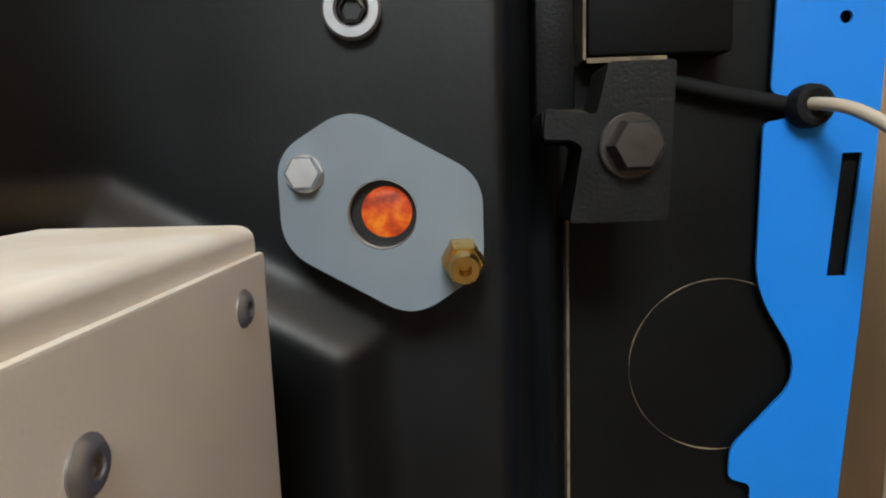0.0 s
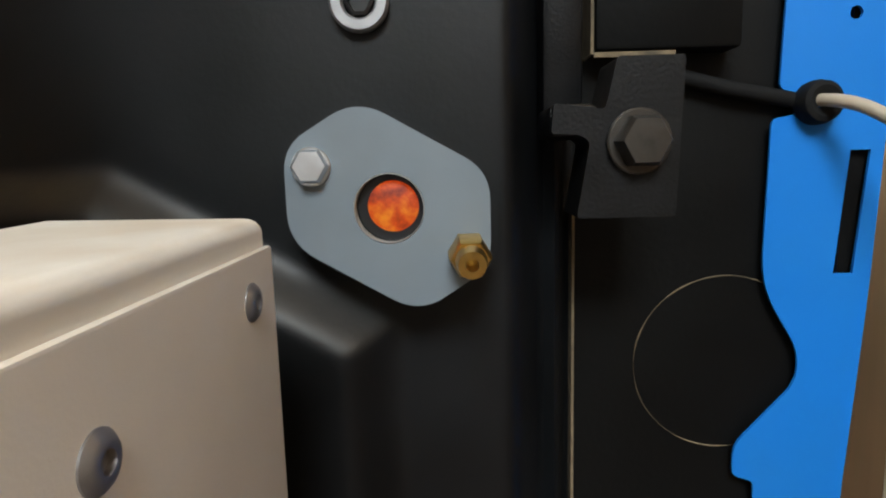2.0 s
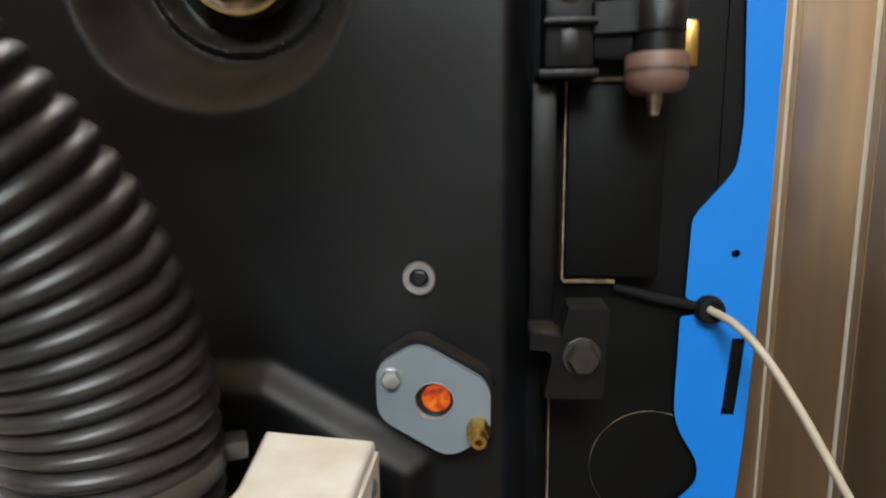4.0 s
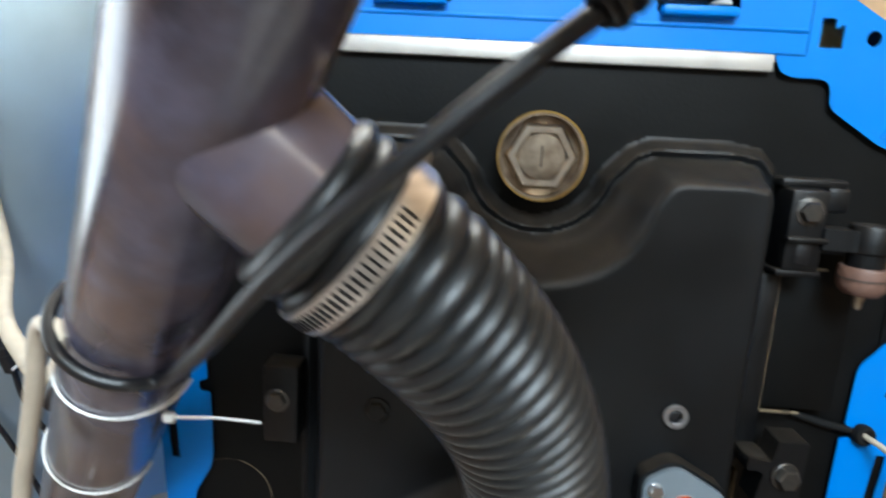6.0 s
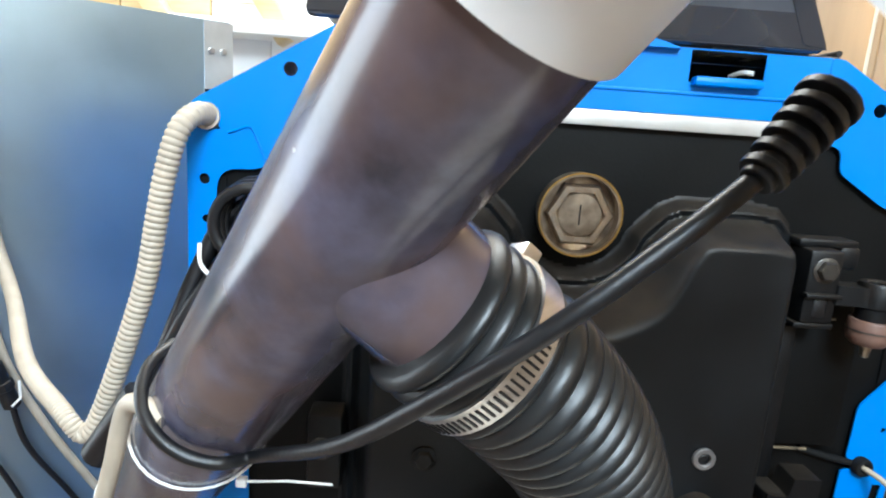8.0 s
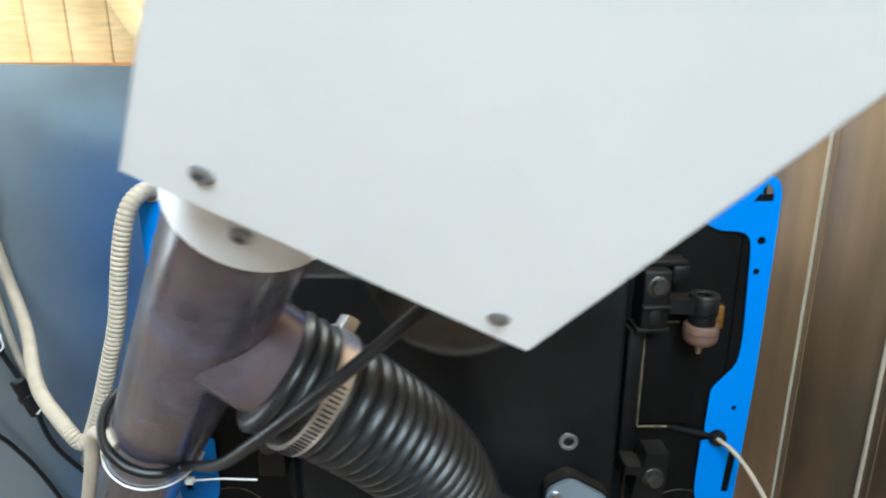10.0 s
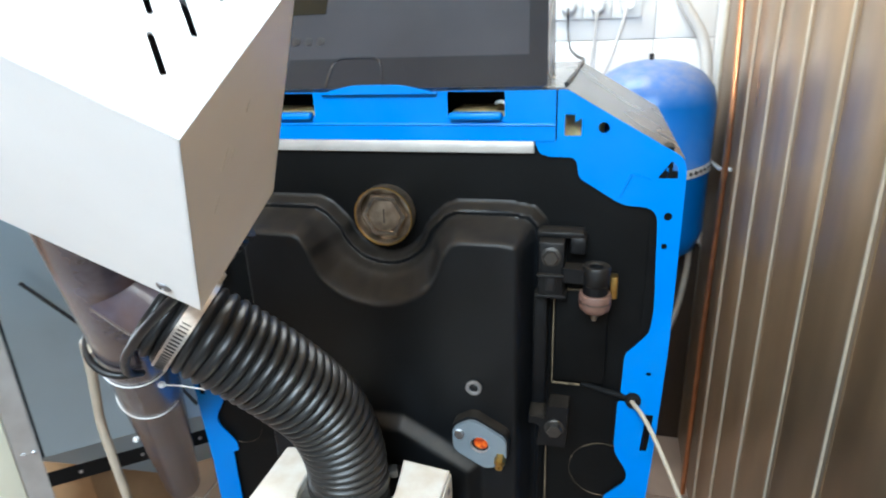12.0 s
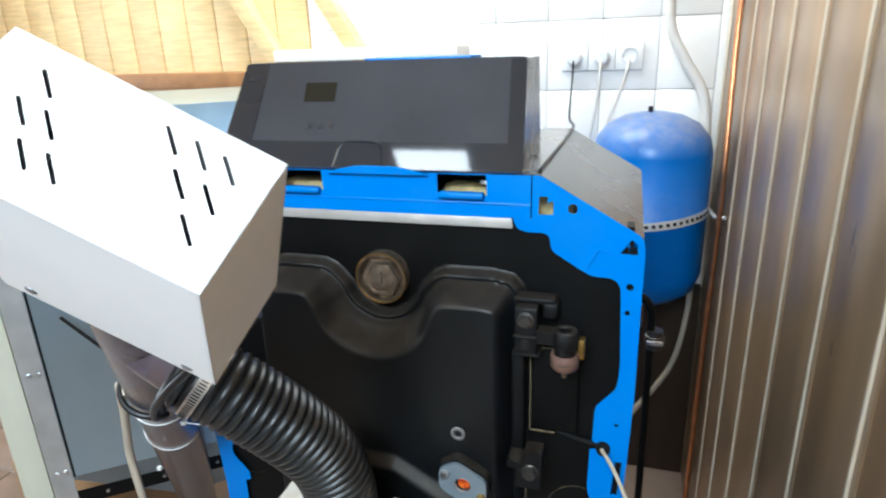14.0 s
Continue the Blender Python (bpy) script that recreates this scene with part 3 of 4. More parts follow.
bolt_head(flange, (0.100, -0.0785, 0.906), (0.06, -1, 0.05), 0.0058, 0.0050, M_ZINC, label="bright zinc bolt", washer=0.0061)
bn = part("brass_nut", lathe([(0, 0), (0.0066, 0), (0.0066, 0.009), (0.0058, 0.0105), (0.0, 0.0105)], aim((0.1485, -0.0785, 0.8785), (0.05, -1, -0.12)), 6), M_BRASS, flange, "brass cap nut with a nozzle")
part("nozzle", lathe([(0.0018, 0.006), (0.002, 0.016), (0.0042, 0.016), (0.0048, 0.0125), (0.0048, 0.0)], aim((0.1485, -0.0785, 0.8785), (0.05, -1, -0.12)), 20), M_BRASS, bn)
eye_at = Vector((0.1145, -0.0595, 0.959))
ey = part("screw_eyelet", lathe([(0.0052, 0.0), (0.0098, 0.0), (0.0098, 0.002), (0.009, 0.003), (0.006, 0.003), (0.0052, 0.002)], aim(eye_at, (0, -1, 0)), 32, close=True), M_DULLZINC, boiler, "zinc washer with a recessed screw")
part("screw", lathe([(0, 0), (0.0052, 0), (0.0050, 0.002), (0.0038, 0.0026), (0.0034, 0.001), (0, 0.001)], aim(eye_at, (0, -1, 0)), 6), M_RUBBER, ey)

# lower hinge: bracket with a large bolt
low = part("lower_hinge", plate(rounded([(0.187, 0.8855), (0.2215, 0.8855), (0.2235, 0.9405), (0.2005, 0.9405), (0.1965, 0.923), (0.1790, 0.9255), (0.1780, 0.9150), (0.188, 0.9145), (0.1915, 0.912)], 0.0015, 3), 0.026, front(-0.028)), M_CAST, boiler, "cast iron lower hinge bracket")
part("arm", box((0.018, 0.03, 0.012), Matrix.Translation((0.1865, -0.035, 0.9195)), 0.003), M_CAST, low)
part("upright", box((0.016, 0.026, 0.15), Matrix.Translation((0.1865, -0.014, 0.995)), 0.003), M_CAST, low)
bolt_head(low, (0.2080, -0.054, 0.9118), (0.10, -1, 0.0), 0.0096, 0.0085, M_BOLT, label="dark hexagon bolt", washer=0.0114)
# upper hinge: block, arm and barrel with a copper-brown bush
upp = part("upper_hinge", box((0.028, 0.036, 0.062), Matrix.Translation((0.1985, -0.024, 1.107)), 0.003), M_CAST, boiler, "cast iron upper hinge block")
part("cap", box((0.050, 0.024, 0.007), Matrix.Translation((0.207, -0.016, 1.1415)), 0.002), M_CAST, upp)
part("cap_tab", box((0.018, 0.03, 0.020), Matrix.Translation((0.226, -0.014, 1.130)), 0.004), M_CAST, upp)
part("foot", box((0.034, 0.032, 0.005), Matrix.Translation((0.1985, -0.024, 1.0735)), 0.0015), M_CAST, upp)
part("notch", box((0.012, 0.004, 0.018), Matrix.Translation((0.1985, -0.0412, 1.090)), 0.003), M_RUBBER, upp)
part("shelf", box((0.030, 0.008, 0.004), Matrix.Translation((0.1985, -0.043, 1.1005)), 0.0015), M_CAST, upp)
bolt_head(upp, (0.1985, -0.042, 1.1215), (0, -1, 0), 0.0085, 0.006, M_BOLT, washer=0.0108)
HB = Vector((0.2465, -0.040, 1.058))
fork = rounded([(0.210, -0.026), (0.232, -0.026), (0.2465, -0.0255, 0.012), (0.2610, -0.0330, 0.012), (0.2610, -0.0470, 0.012), (0.2465, -0.0545, 0.012), (0.232, -0.047), (0.210, -0.044)], 0.003, 5)
part("arm", plate(fork, 0.016, Matrix.Translation((0, 0, 1.094)), holes=[ring_points(0.2465, -0.040, 0.0078, 24)]), M_CAST, upp)
bar = part("barrel", lathe([(0.0076, 0.034), (0.0076, 0.0545), (0.0090, 0.0560), (0.0136, 0.0560), (0.0148, 0.0540), (0.0148, 0.0360), (0.0132, 0.0345), (0.0132, 0.0240), (0, 0.0240), (0, 0.034)], Matrix.Translation(HB), 40), M_CAST, upp)
part("bush", lathe([(0, 0.003), (0.0125, 0.003), (0.0160, 0.0065), (0.0172, 0.0115), (0.0172, 0.0225), (0.0162, 0.0245), (0, 0.0245)], Matrix.Translation(HB), 40), M_RED, bar, "rust-brown bush")
part("groove", lathe([(0.0170, 0.0150), (0.0175, 0.0150), (0.0175, 0.0162), (0.0170, 0.0162)], Matrix.Translation(HB), 40, close=True), M_BOLT, bar)
part("cap", box((0.008, 0.014, 0.026), Matrix.Translation((0.2655, -0.032, 1.088)), 0.002), M_BRASS, bar, "brass-coloured stop")
part("pin", lathe([(0, -0.010), (0.0028, -0.0085), (0.0050, 0.003), (0, 0.003)], Matrix.Translation(HB), 20), M_OLDSTEEL, bar)
part("seal_edge", span((0.2025, -0.0135, 1.0715), (0.236, -0.0115, 1.0735)), M_SEAL, boiler)
lh = part("latch_block", box((0.03, 0.03, 0.07), Matrix.Translation((-0.205, -0.018, 0.93)), 0.003), M_CAST, boiler, "black cast latch block")
bolt_head(lh, (-0.207, -0.034, 0.935), (0, -1, 0), 0.0085, 0.006, M_BOLT, washer=0.0105)
bolt_head(boiler, (-0.118, -0.0590, 0.945), (0, -1, 0), 0.008, 0.005, M_CAST, washer=0.0105)

# control panel on the boiler
UPV, PN = Vector((0, 0.075, 0.129)).normalized(), Vector((0, -0.129, 0.075)).normalized()
PM = Matrix((( 1, UPV.x, PN.x, 0), (0, UPV.y, PN.y, -0.003), (0, UPV.z, PN.z, 1.2935), (0, 0, 0, 1)))
ctl = part("control_panel", plate(rounded([(-0.236, 0.0), (0.188, 0.0), (0.180, 0.150), (-0.216, 0.150)], 0.010, 6), 0.004, PM), M_GLOSS, boiler, "glossy smoked control panel")
part("frame_edge", plate(rounded([(0.168, 0.004), (0.187, 0.002), (0.1795, 0.149), (0.160, 0.147)], 0.004, 4), 0.0012, PM @ Matrix.Translation((0, 0, 0.004))), M_NAVY, ctl)
part("frame_edge", plate(rounded([(-0.2345, 0.002), (-0.190, 0.004), (-0.180, 0.147), (-0.2155, 0.149)], 0.004, 4), 0.0012, PM @ Matrix.Translation((0, 0, 0.004))), M_NAVY, ctl)
part("display", plate(rounded([(-0.118, 0.092), (-0.072, 0.092), (-0.072, 0.119), (-0.118, 0.119)], 0.001, 2), 0.0006, PM @ Matrix.Translation((0, 0, 0.0042))), M_LCD, ctl, "small olive display")
for i in range(3):
    part("button", plate(ring_points(-0.105 + i * 0.0155, 0.058, 0.0052, 14), 0.0008, PM @ Matrix.Translation((0, 0, 0.0042))), M_BUTTON, ctl)
part("lower_shade", plate([(-0.221, 0.001), (0.187, 0.001), (0.185, 0.036), (-0.221, 0.036)], 0.0005, PM @ Matrix.Translation((0, 0, 0.0042))), M_NAVY, ctl)
part("pocket", sweep([PM @ Vector((x, y, 0.0052)) for x, y in ((-0.060, 0.001), (-0.056, 0.026), (-0.052, 0.033), (-0.044, 0.036), (-0.008, 0.036), (0.0, 0.033), (0.004, 0.026), (0.008, 0.001))], 0.0014, 8), M_NAVY, ctl)
side = [(0.002, 1.294), (0.080, 1.4225), (0.165, 1.4225), (0.19, 1.294)]
part("housing", plate([(y, z) for y, z in side], 0.398, Matrix(((0, 0, 1, -0.218), (1, 0, 0, 0.002), (0, 1, 0, 0), (0, 0, 0, 1)))), M_HOUSING, ctl, "grey sheet housing")
part("top_trim", span((-0.05, 0.095, 1.4235), (0.10, 0.16, 1.427), 0.001), M_BLUE, ctl)

# ---- pellet burner ----
burner = thing("pellet_burner", (0.002, -0.2, 0.62), "cream steel pellet burner box mounted on the boiler door", "burner")
BUR = [(-0.099, -0.41), (0.0988, -0.41), (0.0988, -0.129), (0.043, -0.122), (0.050, -0.172)] + [(-0.002 + 0.052 * math.cos(radians(d)), -0.180 + 0.052 * math.sin(radians(d))) for d in range(-15, -166, -15)] + [(-0.054, -0.172), (-0.048, -0.122), (-0.099, -0.129)]
part("body", plate([Vector(p) for p in BUR], 0.2645, Matrix.Translation((0, 0, 0.62))), M_BEIGE, burner)
lid = plate([(x * 1.012, y) for x, y in BUR], 0.0107, Matrix.Translation((0, 0, 0.8845)))
bmesh.ops.dissolve_limit(lid, angle_limit=radians(1), verts=lid.verts, edges=lid.edges)
lid.normal_update()
bmesh.ops.bevel(lid, geom=[e for e in lid.edges if abs(e.verts[0].co.z - 0.8952) < 1e-5 and abs(e.verts[1].co.z - 0.8952) < 1e-5 and len({f.normal.z > 0.5 for f in e.link_faces}) == 2], offset=0.0035, segments=4, profile=0.5, affect="EDGES")
lid_ob = part("lid", lid, M_BEIGE, burner, "folded cream lid cut out round the hose")
lid_ob.modifiers.new("weighted_normal", "WEIGHTED_NORMAL").keep_sharp = True
part("mounting_flange", box((0.17, 0.054, 0.22), Matrix.Translation((0.0, -0.101, 0.735)), 0.004), M_PLATE, burner, "black mounting flange")
part("inlet", lathe([(0.0, 0.70), (0.034, 0.70), (0.034, 0.86), (0.0, 0.86)], Matrix.Translation((-0.002, -0.172, 0)), 32), M_PLATE, burner)
part("side_flange", span((0.0998, -0.41, 0.64), (0.1018, -0.128, 0.8885), 0.0008), M_BEIGE, burner)
for y, z in ((-0.1440, 0.8785), (-0.2000, 0.8722), (-0.30, 0.8705)):
    pan_screw(burner, (0.1018, y, z), (1, 0, 0), 0.0042, M_DULLZINC)

# ---- auger feeder ----
AX = Vector((0.646, -0.700, 1.0)).normalized()
AP = Vector((-0.2112, -0.2070, 1.1))
TIP = Vector((0.022, -0.380, 1.208))
BE, BU = Vector((0.8694, 0.1534, -0.4698)), Vector((0.4715, -0.5422, 0.6955))
BD = Vector((0.1905, 0.7731, 0.6050))
feeder = thing("pellet_auger", AP - AX * 1.08, "smoky violet auger tube with a white motor housing", "auger")
R_T = 0.0395
part("tube", rod(AP - AX * 1.08, AP + AX * 0.272, R_T, 48), M_PVC, feeder, "smoky violet plastic tube")
BR = Vector((1.2, 0.415, -1.0)).normalized()
CL = Vector((-0.1018, -0.2480, 1.1203))
BQ = AP + AX * 0.1040
part("branch", rod(BQ, CL + BR * 0.006, 0.0368, 40), M_PVC, feeder, "smoky violet branch pipe")
BM = Matrix.Translation(TIP) @ Matrix((BE, BU, BD)).transposed().to_4x4()
W, H, D = 0.1690, 0.1697, 0.0893
# vent slots lie at 45 degrees across the corners of the top sheet
slots = []
for sx, sy, n0 in ((-0.0605, 0.0700, 3), (-0.0425, 0.0697, 2), (-0.0250, 0.0690, 1)):
    for k in range(n0):
        slots.append((sx + 0.0178 * k, sy - 0.0212 * k))
for sx, sy, n0 in ((-0.1330, 0.0668, 3), (-0.1330, 0.0460, 2), (-0.1335, 0.0255, 1)):
    for k in range(n0):
        slots.append((sx + 0.0165 * k, sy - 0.0210 * k))


def slot_loop(x, y):
    u, v = Vector((0.707, -0.707)) * 0.0100, Vector((0.707, 0.707)) * 0.0013
    c = Vector((x, y))
    return rounded([tuple(c - u - v), tuple(c + u - v), tuple(c + u + v), tuple(c - u + v)], 0.0012, 2)


housing = part("motor_housing", plate(rounded([(-W, 0), (0, 0), (0, D), (-W, D)], 0.001, 2), -0.0012, BM @ Matrix(((1, 0, 0, 0), (0, 0, 1, H), (0, 1, 0, 0), (0, 0, 0, 1))), holes=[slot_loop(*p) for p in slots]), M_WHITE, feeder, "white folded sheet motor housing with vent slots")
part("front_face", plate([(-W, 0), (0, 0), (0, H), (-W, H)], 0.0012, BM), M_WHITE, housing)
part("back_face", plate([(-W, 0), (0, 0), (0, H), (-W, H)], -0.0012, BM @ Matrix.Translation((0, 0, D))), M_WHITE, housing)
part("side_face", plate([(0, 0.0), (D, 0.0), (D, H), (0, H)], -0.0012, BM @ Matrix(((0, 0, 1, 0), (0, 1, 0, 0), (1, 0, 0, 0), (0, 0, 0, 1)))), M_WHITE, housing)
part("side_face", plate([(0, 0.0), (D, 0.0), (D, H), (0, H)], 0.0012, BM @ Matrix(((0, 0, 1, -W), (0, 1, 0, 0), (1, 0, 0, 0), (0, 0, 0, 1)))), M_WHITE, housing)
for v, w, n in ((0.118, 0.030, 0.013), (0.112, 0.036, 0.008), (0.090, 0.022, 0.010), (0.132, 0.050, 0.006)):
    part("scuff", box((0.0003, n, 0.0011), BM @ Matrix.Translation((0.0002, v, w)) @ Matrix.Rotation(radians(28), 4, "X")), M_TIE, housing, "pale scuff mark")
part("motor", box((0.10, 0.13, 0.07), BM @ Matrix.Translation((-0.075, 0.075, D / 2)), 0.006), M_RUBBER, feeder, "dark gear motor inside the housing")
part("base_plate", plate([(-W + 0.003, 0.003), (-0.003, 0.003), (-0.003, D - 0.003), (-W + 0.003, D - 0.003)], 0.002, BM @ Matrix(((1, 0, 0, 0), (0, 0, 1, 0.006), (0, 1, 0, 0), (0, 0, 0, 1)))), M_WHITE, feeder)
CT = AP + AX * 0.275
part("sleeve", lathe([(R_T + 0.002, -0.052), (R_T + 0.0042, -0.052), (R_T + 0.0042, -0.001), (R_T + 0.002, -0.001)], aim(CT, (AX + BU * 2).normalized()), 48, close=True), M_WHITE, feeder, "white steel sleeve")
FN = -BD
for p in ((-0.0220, 0.0120), (-0.1430, 0.0165)):
    pan_screw(housing, BM @ Vector((p[0], p[1], -0.0001)), FN, 0.0046, M_DULLZINC)
sc = Vector((-0.096, -0.377, 1.255)) - AP
sl = sc.dot(AX)
sc = (sc - AX * sl).normalized()
sl -= 0.0055
pan_screw(feeder, AP + AX * sl + sc * (R_T + 0.0042), sc, 0.0050, M_DULLZINC)

# ---- flexible hose between auger and burner ----
hose = thing("flexible_hose", (-0.002, -0.172, 0.9), "ribbed dark grey flexible hose between auger and burner", "hose")
C0 = CL - BR * 0.032
hose_line = curve_points([C0, C0 + BR * 0.032, C0 + BR * 0.066, (-0.040, -0.216, 1.055), (-0.014, -0.188, 1.000), (-0.003, -0.174, 0.945), (-0.002, -0.172, 0.897), (-0.002, -0.172, 0.80)], 24)
PITCH = 0.0099


def rib(run):
    w = (run / PITCH) % 1.0
    return 0.0382 + 0.0048 * (0.5 - 0.5 * math.cos(2 * math.pi * w)) ** 0.42


part("hose_wall", sweep(even(hose_line, PITCH / 8), rib, 40), M_HOSE, hose, "ribbed dark grey plastic hose")
cl = part("clamp", lathe([(0.0430, -0.0065), (0.0448, -0.0065), (0.0448, 0.0065), (0.0430, 0.0065)], aim(CL, BR), 48, close=True), M_STEEL, hose, "steel worm-drive hose clamp")
fr = aim(CL, BR)
for i in range(40):
    a = radians(150 + i * 4.2)
    m = fr @ Matrix.Rotation(a, 4, "Z") @ Matrix.Translation((0.0450, 0, 0))
    part("thread_notch", box((0.0006, 0.0012, 0.008), m), M_RUBBER, cl)
part("worm_screw", box((0.010, 0.016, 0.011), fr @ Matrix.Rotation(radians(70), 4, "Z") @ Matrix.Translation((0.0485, 0, 0)), 0.002), M_STEEL, cl)
lc = part("clamp", lathe([(0.0430, -0.005), (0.0444, -0.005), (0.0444, 0.005), (0.0430, 0.005)], Matrix.Translation((-0.002, -0.172, 0.902)), 48, close=True), M_BOLT, hose, "dark steel hose clamp at the burner")
part("worm_screw", box((0.010, 0.014, 0.009), Matrix.Translation((-0.002, -0.172, 0.902)) @ Matrix.Rotation(radians(25), 4, "Z") @ Matrix.Translation((0.048, 0, 0)), 0.002), M_BOLT, lc)

# ---- hopper ----
S0, S1 = Vector((-0.880, 0.100, 0)), Vector((-0.443, 0.457, 0))
SD = (S1 - S0).normalized()
SN = Vector((SD.y, -SD.x, 0))
SL = (S1 - S0).length
hopper = thing("pellet_hopper", (-0.9, 0.5, 0), "galvanised sheet pellet hopper on angle-steel legs", "hopper")
SM = Matrix((( SD.x, 0, SN.x, S0.x), (SD.y, 0, SN.y, S0.y), (0, 1, 0, 0), (0, 0, 0, 1)))
TOP, LOW = 1.342, 0.545
part("front_panel", plate([(0, LOW), (SL, LOW), (SL, TOP), (0, TOP)], 0.002, SM), M_GALV, hopper, "galvanised front sheet")
SS = Matrix(((-SN.x, 0, -SD.x, S0.x), (-SN.y, 0, -SD.y, S0.y), (0, 1, 0, 0), (0, 0, 0, 1)))
part("side_panel", plate([(0, LOW), (0.56, LOW), (0.56, TOP), (0, TOP)], 0.002, SS), M_GALV, hopper)
SR = Matrix(((-SN.x, 0, SD.x, S1.x), (-SN.y, 0, SD.y, S1.y), (0, 1, 0, 0), (0, 0, 0, 1)))
part("side_panel", plate([(0, LOW), (0.56, LOW), (0.56, TOP), (0, TOP)], 0.002, SR), M_GALV, hopper)
part("top_panel", plate([(0, 0), (SL, 0), (SL, 0.56), (0, 0.56)], 0.002, Matrix(((SD.x, -SN.x, 0, S0.x), (SD.y, -SN.y, 0, S0.y), (0, 0, 1, TOP), (0, 0, 0, 1)))), M_GALV, hopper)
for u, w in ((0.0, 0.0), (SL, 0.0), (0.0, 0.56), (SL, 0.56)):
    base = S0 + SD * u - SN * w
    sgn, dep = (1 if u == 0 else -1), (1 if w == 0 else -1)
    leg = [(-0.003 * sgn, 0.004 * dep), (0.040 * sgn, 0.004 * dep), (0.040 * sgn, 0.0015 * dep), (0.0, 0.0015 * dep), (0.0, -0.036 * dep), (-0.003 * sgn, -0.036 * dep)]
    lm = Matrix(((SD.x, SN.x, 0, base.x), (SD.y, SN.y, 0, base.y), (0, 0, 1, 0), (0, 0, 0, 1)))
    leg_ob = part("leg", plate([Vector(p) for p in leg], TOP, lm), M_POST, hopper, "galvanised angle-steel leg")
    if w == 0:
        for z in (0.563, 0.812, 1.06, 1.30):
            bolt_head(leg_ob, base + SD * 0.012 * sgn + SN * 0.004 + Vector((0, 0, z)), SN, 0.005, 0.004, M_ZINC, label="small zinc bolt")
            bolt_head(leg_ob, base + SD * 0.030 * sgn + SN * 0.004 + Vector((0, 0, z)), SN, 0.005, 0.004, M_ZINC)
part("joint_seal", plate([(0.0415, LOW), (0.0455, LOW), (0.0455, TOP), (0.0415, TOP)], 0.0035, SM), M_PLATE, hopper, "dark joint beside the leg")
# added flat strip in place of the pale face beside the leg
part("edge_strip", plate([(-0.058, 0.30), (-0.006, 0.30), (-0.006, TOP), (-0.058, TOP)], 0.02, SM @ Matrix.Translation((0, 0, -0.018))), M_PALESTRIP, hopper, "pale beige-green strip beside the hopper leg")
rail = part("lower_rail", plate([(0.02, 0.47), (SL - 0.02, 0.47), (SL - 0.02, 0.505), (0.02, 0.505)], 0.003, SM), M_PLATE, hopper, "dark lower crossrail")
for i in range(4):
    bolt_head(rail, S0 + SD * (0.1 + 0.12 * i) + SN * 0.003 + Vector((0, 0, 0.488)), SN, 0.004, 0.003, M_ZINC)
cone = bmesh.new()
tops = [cone.verts.new(S0 + SD * u - SN * w + Vector((0, 0, LOW))) for u, w in ((0.01, 0.01), (SL - 0.01, 0.01), (SL - 0.01, 0.55), (0.01, 0.55))]
lows = [cone.verts.new(S0 + SD * u - SN * w + Vector((0, 0, 0.28))) for u, w in ((0.22, 0.2), (SL - 0.2, 0.2), (SL - 0.2, 0.36), (0.22, 0.36))]
for i in range(4):
    cone.faces.new((tops[i], tops[(i + 1) % 4], lows[(i + 1) % 4], lows[i]))
cone.faces.new(lows)
part("funnel", cone, M_GALV, hopper, "galvanised funnel", smooth=False)

# control box on the hopper
def on_hopper(u, z, out=0.0):
    return S0 + SD * u + SN * out + Vector((0, 0, z))


cbox = thing("junction_box", on_hopper(0.18, 1.15, 0.02), "grey steel junction box with cable glands on the hopper", "junction box")
part("body", plate(rounded([(0.06, 1.155), (0.250, 1.155), (0.250, 1.32), (0.06, 1.32)], 0.003, 3), 0.05, SM @ Matrix.Translation((0, 0, 0.003))), M_GREYPL, cbox)
part("door", plate(rounded([(0.068, 1.165), (0.232, 1.165), (0.232, 1.31), (0.068, 1.31)], 0.003, 3), 0.006, SM @ Matrix.Translation((0, 0, 0.053))), M_HOUSING, cbox, "dark glossy door")
for z in (1.17, 1.24, 1.31):
    pan_screw(cbox, on_hopper(0.2425, z, 0.053), SN, 0.003, M_ZINC)
for i in range(3):
    part("cable_gland", rod(on_hopper(0.205 + 0.019 * i, 1.155, 0.025), on_hopper(0.205 + 0.019 * i, 1.135, 0.025), 0.007, 10), M_GREYPL, cbox)

# ---- cables and ties ----
def ribbed_radius(r, pitch, run):
    return r * (0.90 + 0.13 * (0.5 - 0.5 * math.cos(2 * math.pi * run / pitch)) ** 0.6)


def cable(name, points, r, material, label, category="cable"):
    return solo(name, sweep(curve_points(points, 14), r, 12), material, label, category)


conduit = thing("corrugated_conduit", (-0.405, -0.03, 0.935), "cream corrugated conduit between boiler and hopper", "conduit")
for points, pitch, r in (([(-0.3145, 0.006, 1.210), (-0.317, -0.016, 1.212), (-0.325, -0.030, 1.199), (-0.334, -0.034, 1.168), (-0.343, -0.034, 1.125), (-0.352, -0.033, 1.080), (-0.368, -0.032, 1.03), (-0.388, -0.03, 0.975), (-0.402, -0.03, 0.942), (-0.410, -0.029, 0.936)], 0.0052, 0.0088),
                         ([(-0.408, -0.029, 0.9365), (-0.416, -0.028, 0.934), (-0.436, -0.02, 0.95), (-0.51, 0.05, 0.962), (-0.60, 0.17, 0.985), on_hopper(0.256, 1.03, 0.03), on_hopper(0.246, 1.10, 0.026), on_hopper(0.242, 1.145, 0.025)], 0.0036, 0.0080)):
    run_line = even(curve_points(points, 14), pitch / 6)
    part("conduit_section", sweep(run_line, functools.partial(ribbed_radius, r, pitch), 16), M_CONDUIT, conduit)
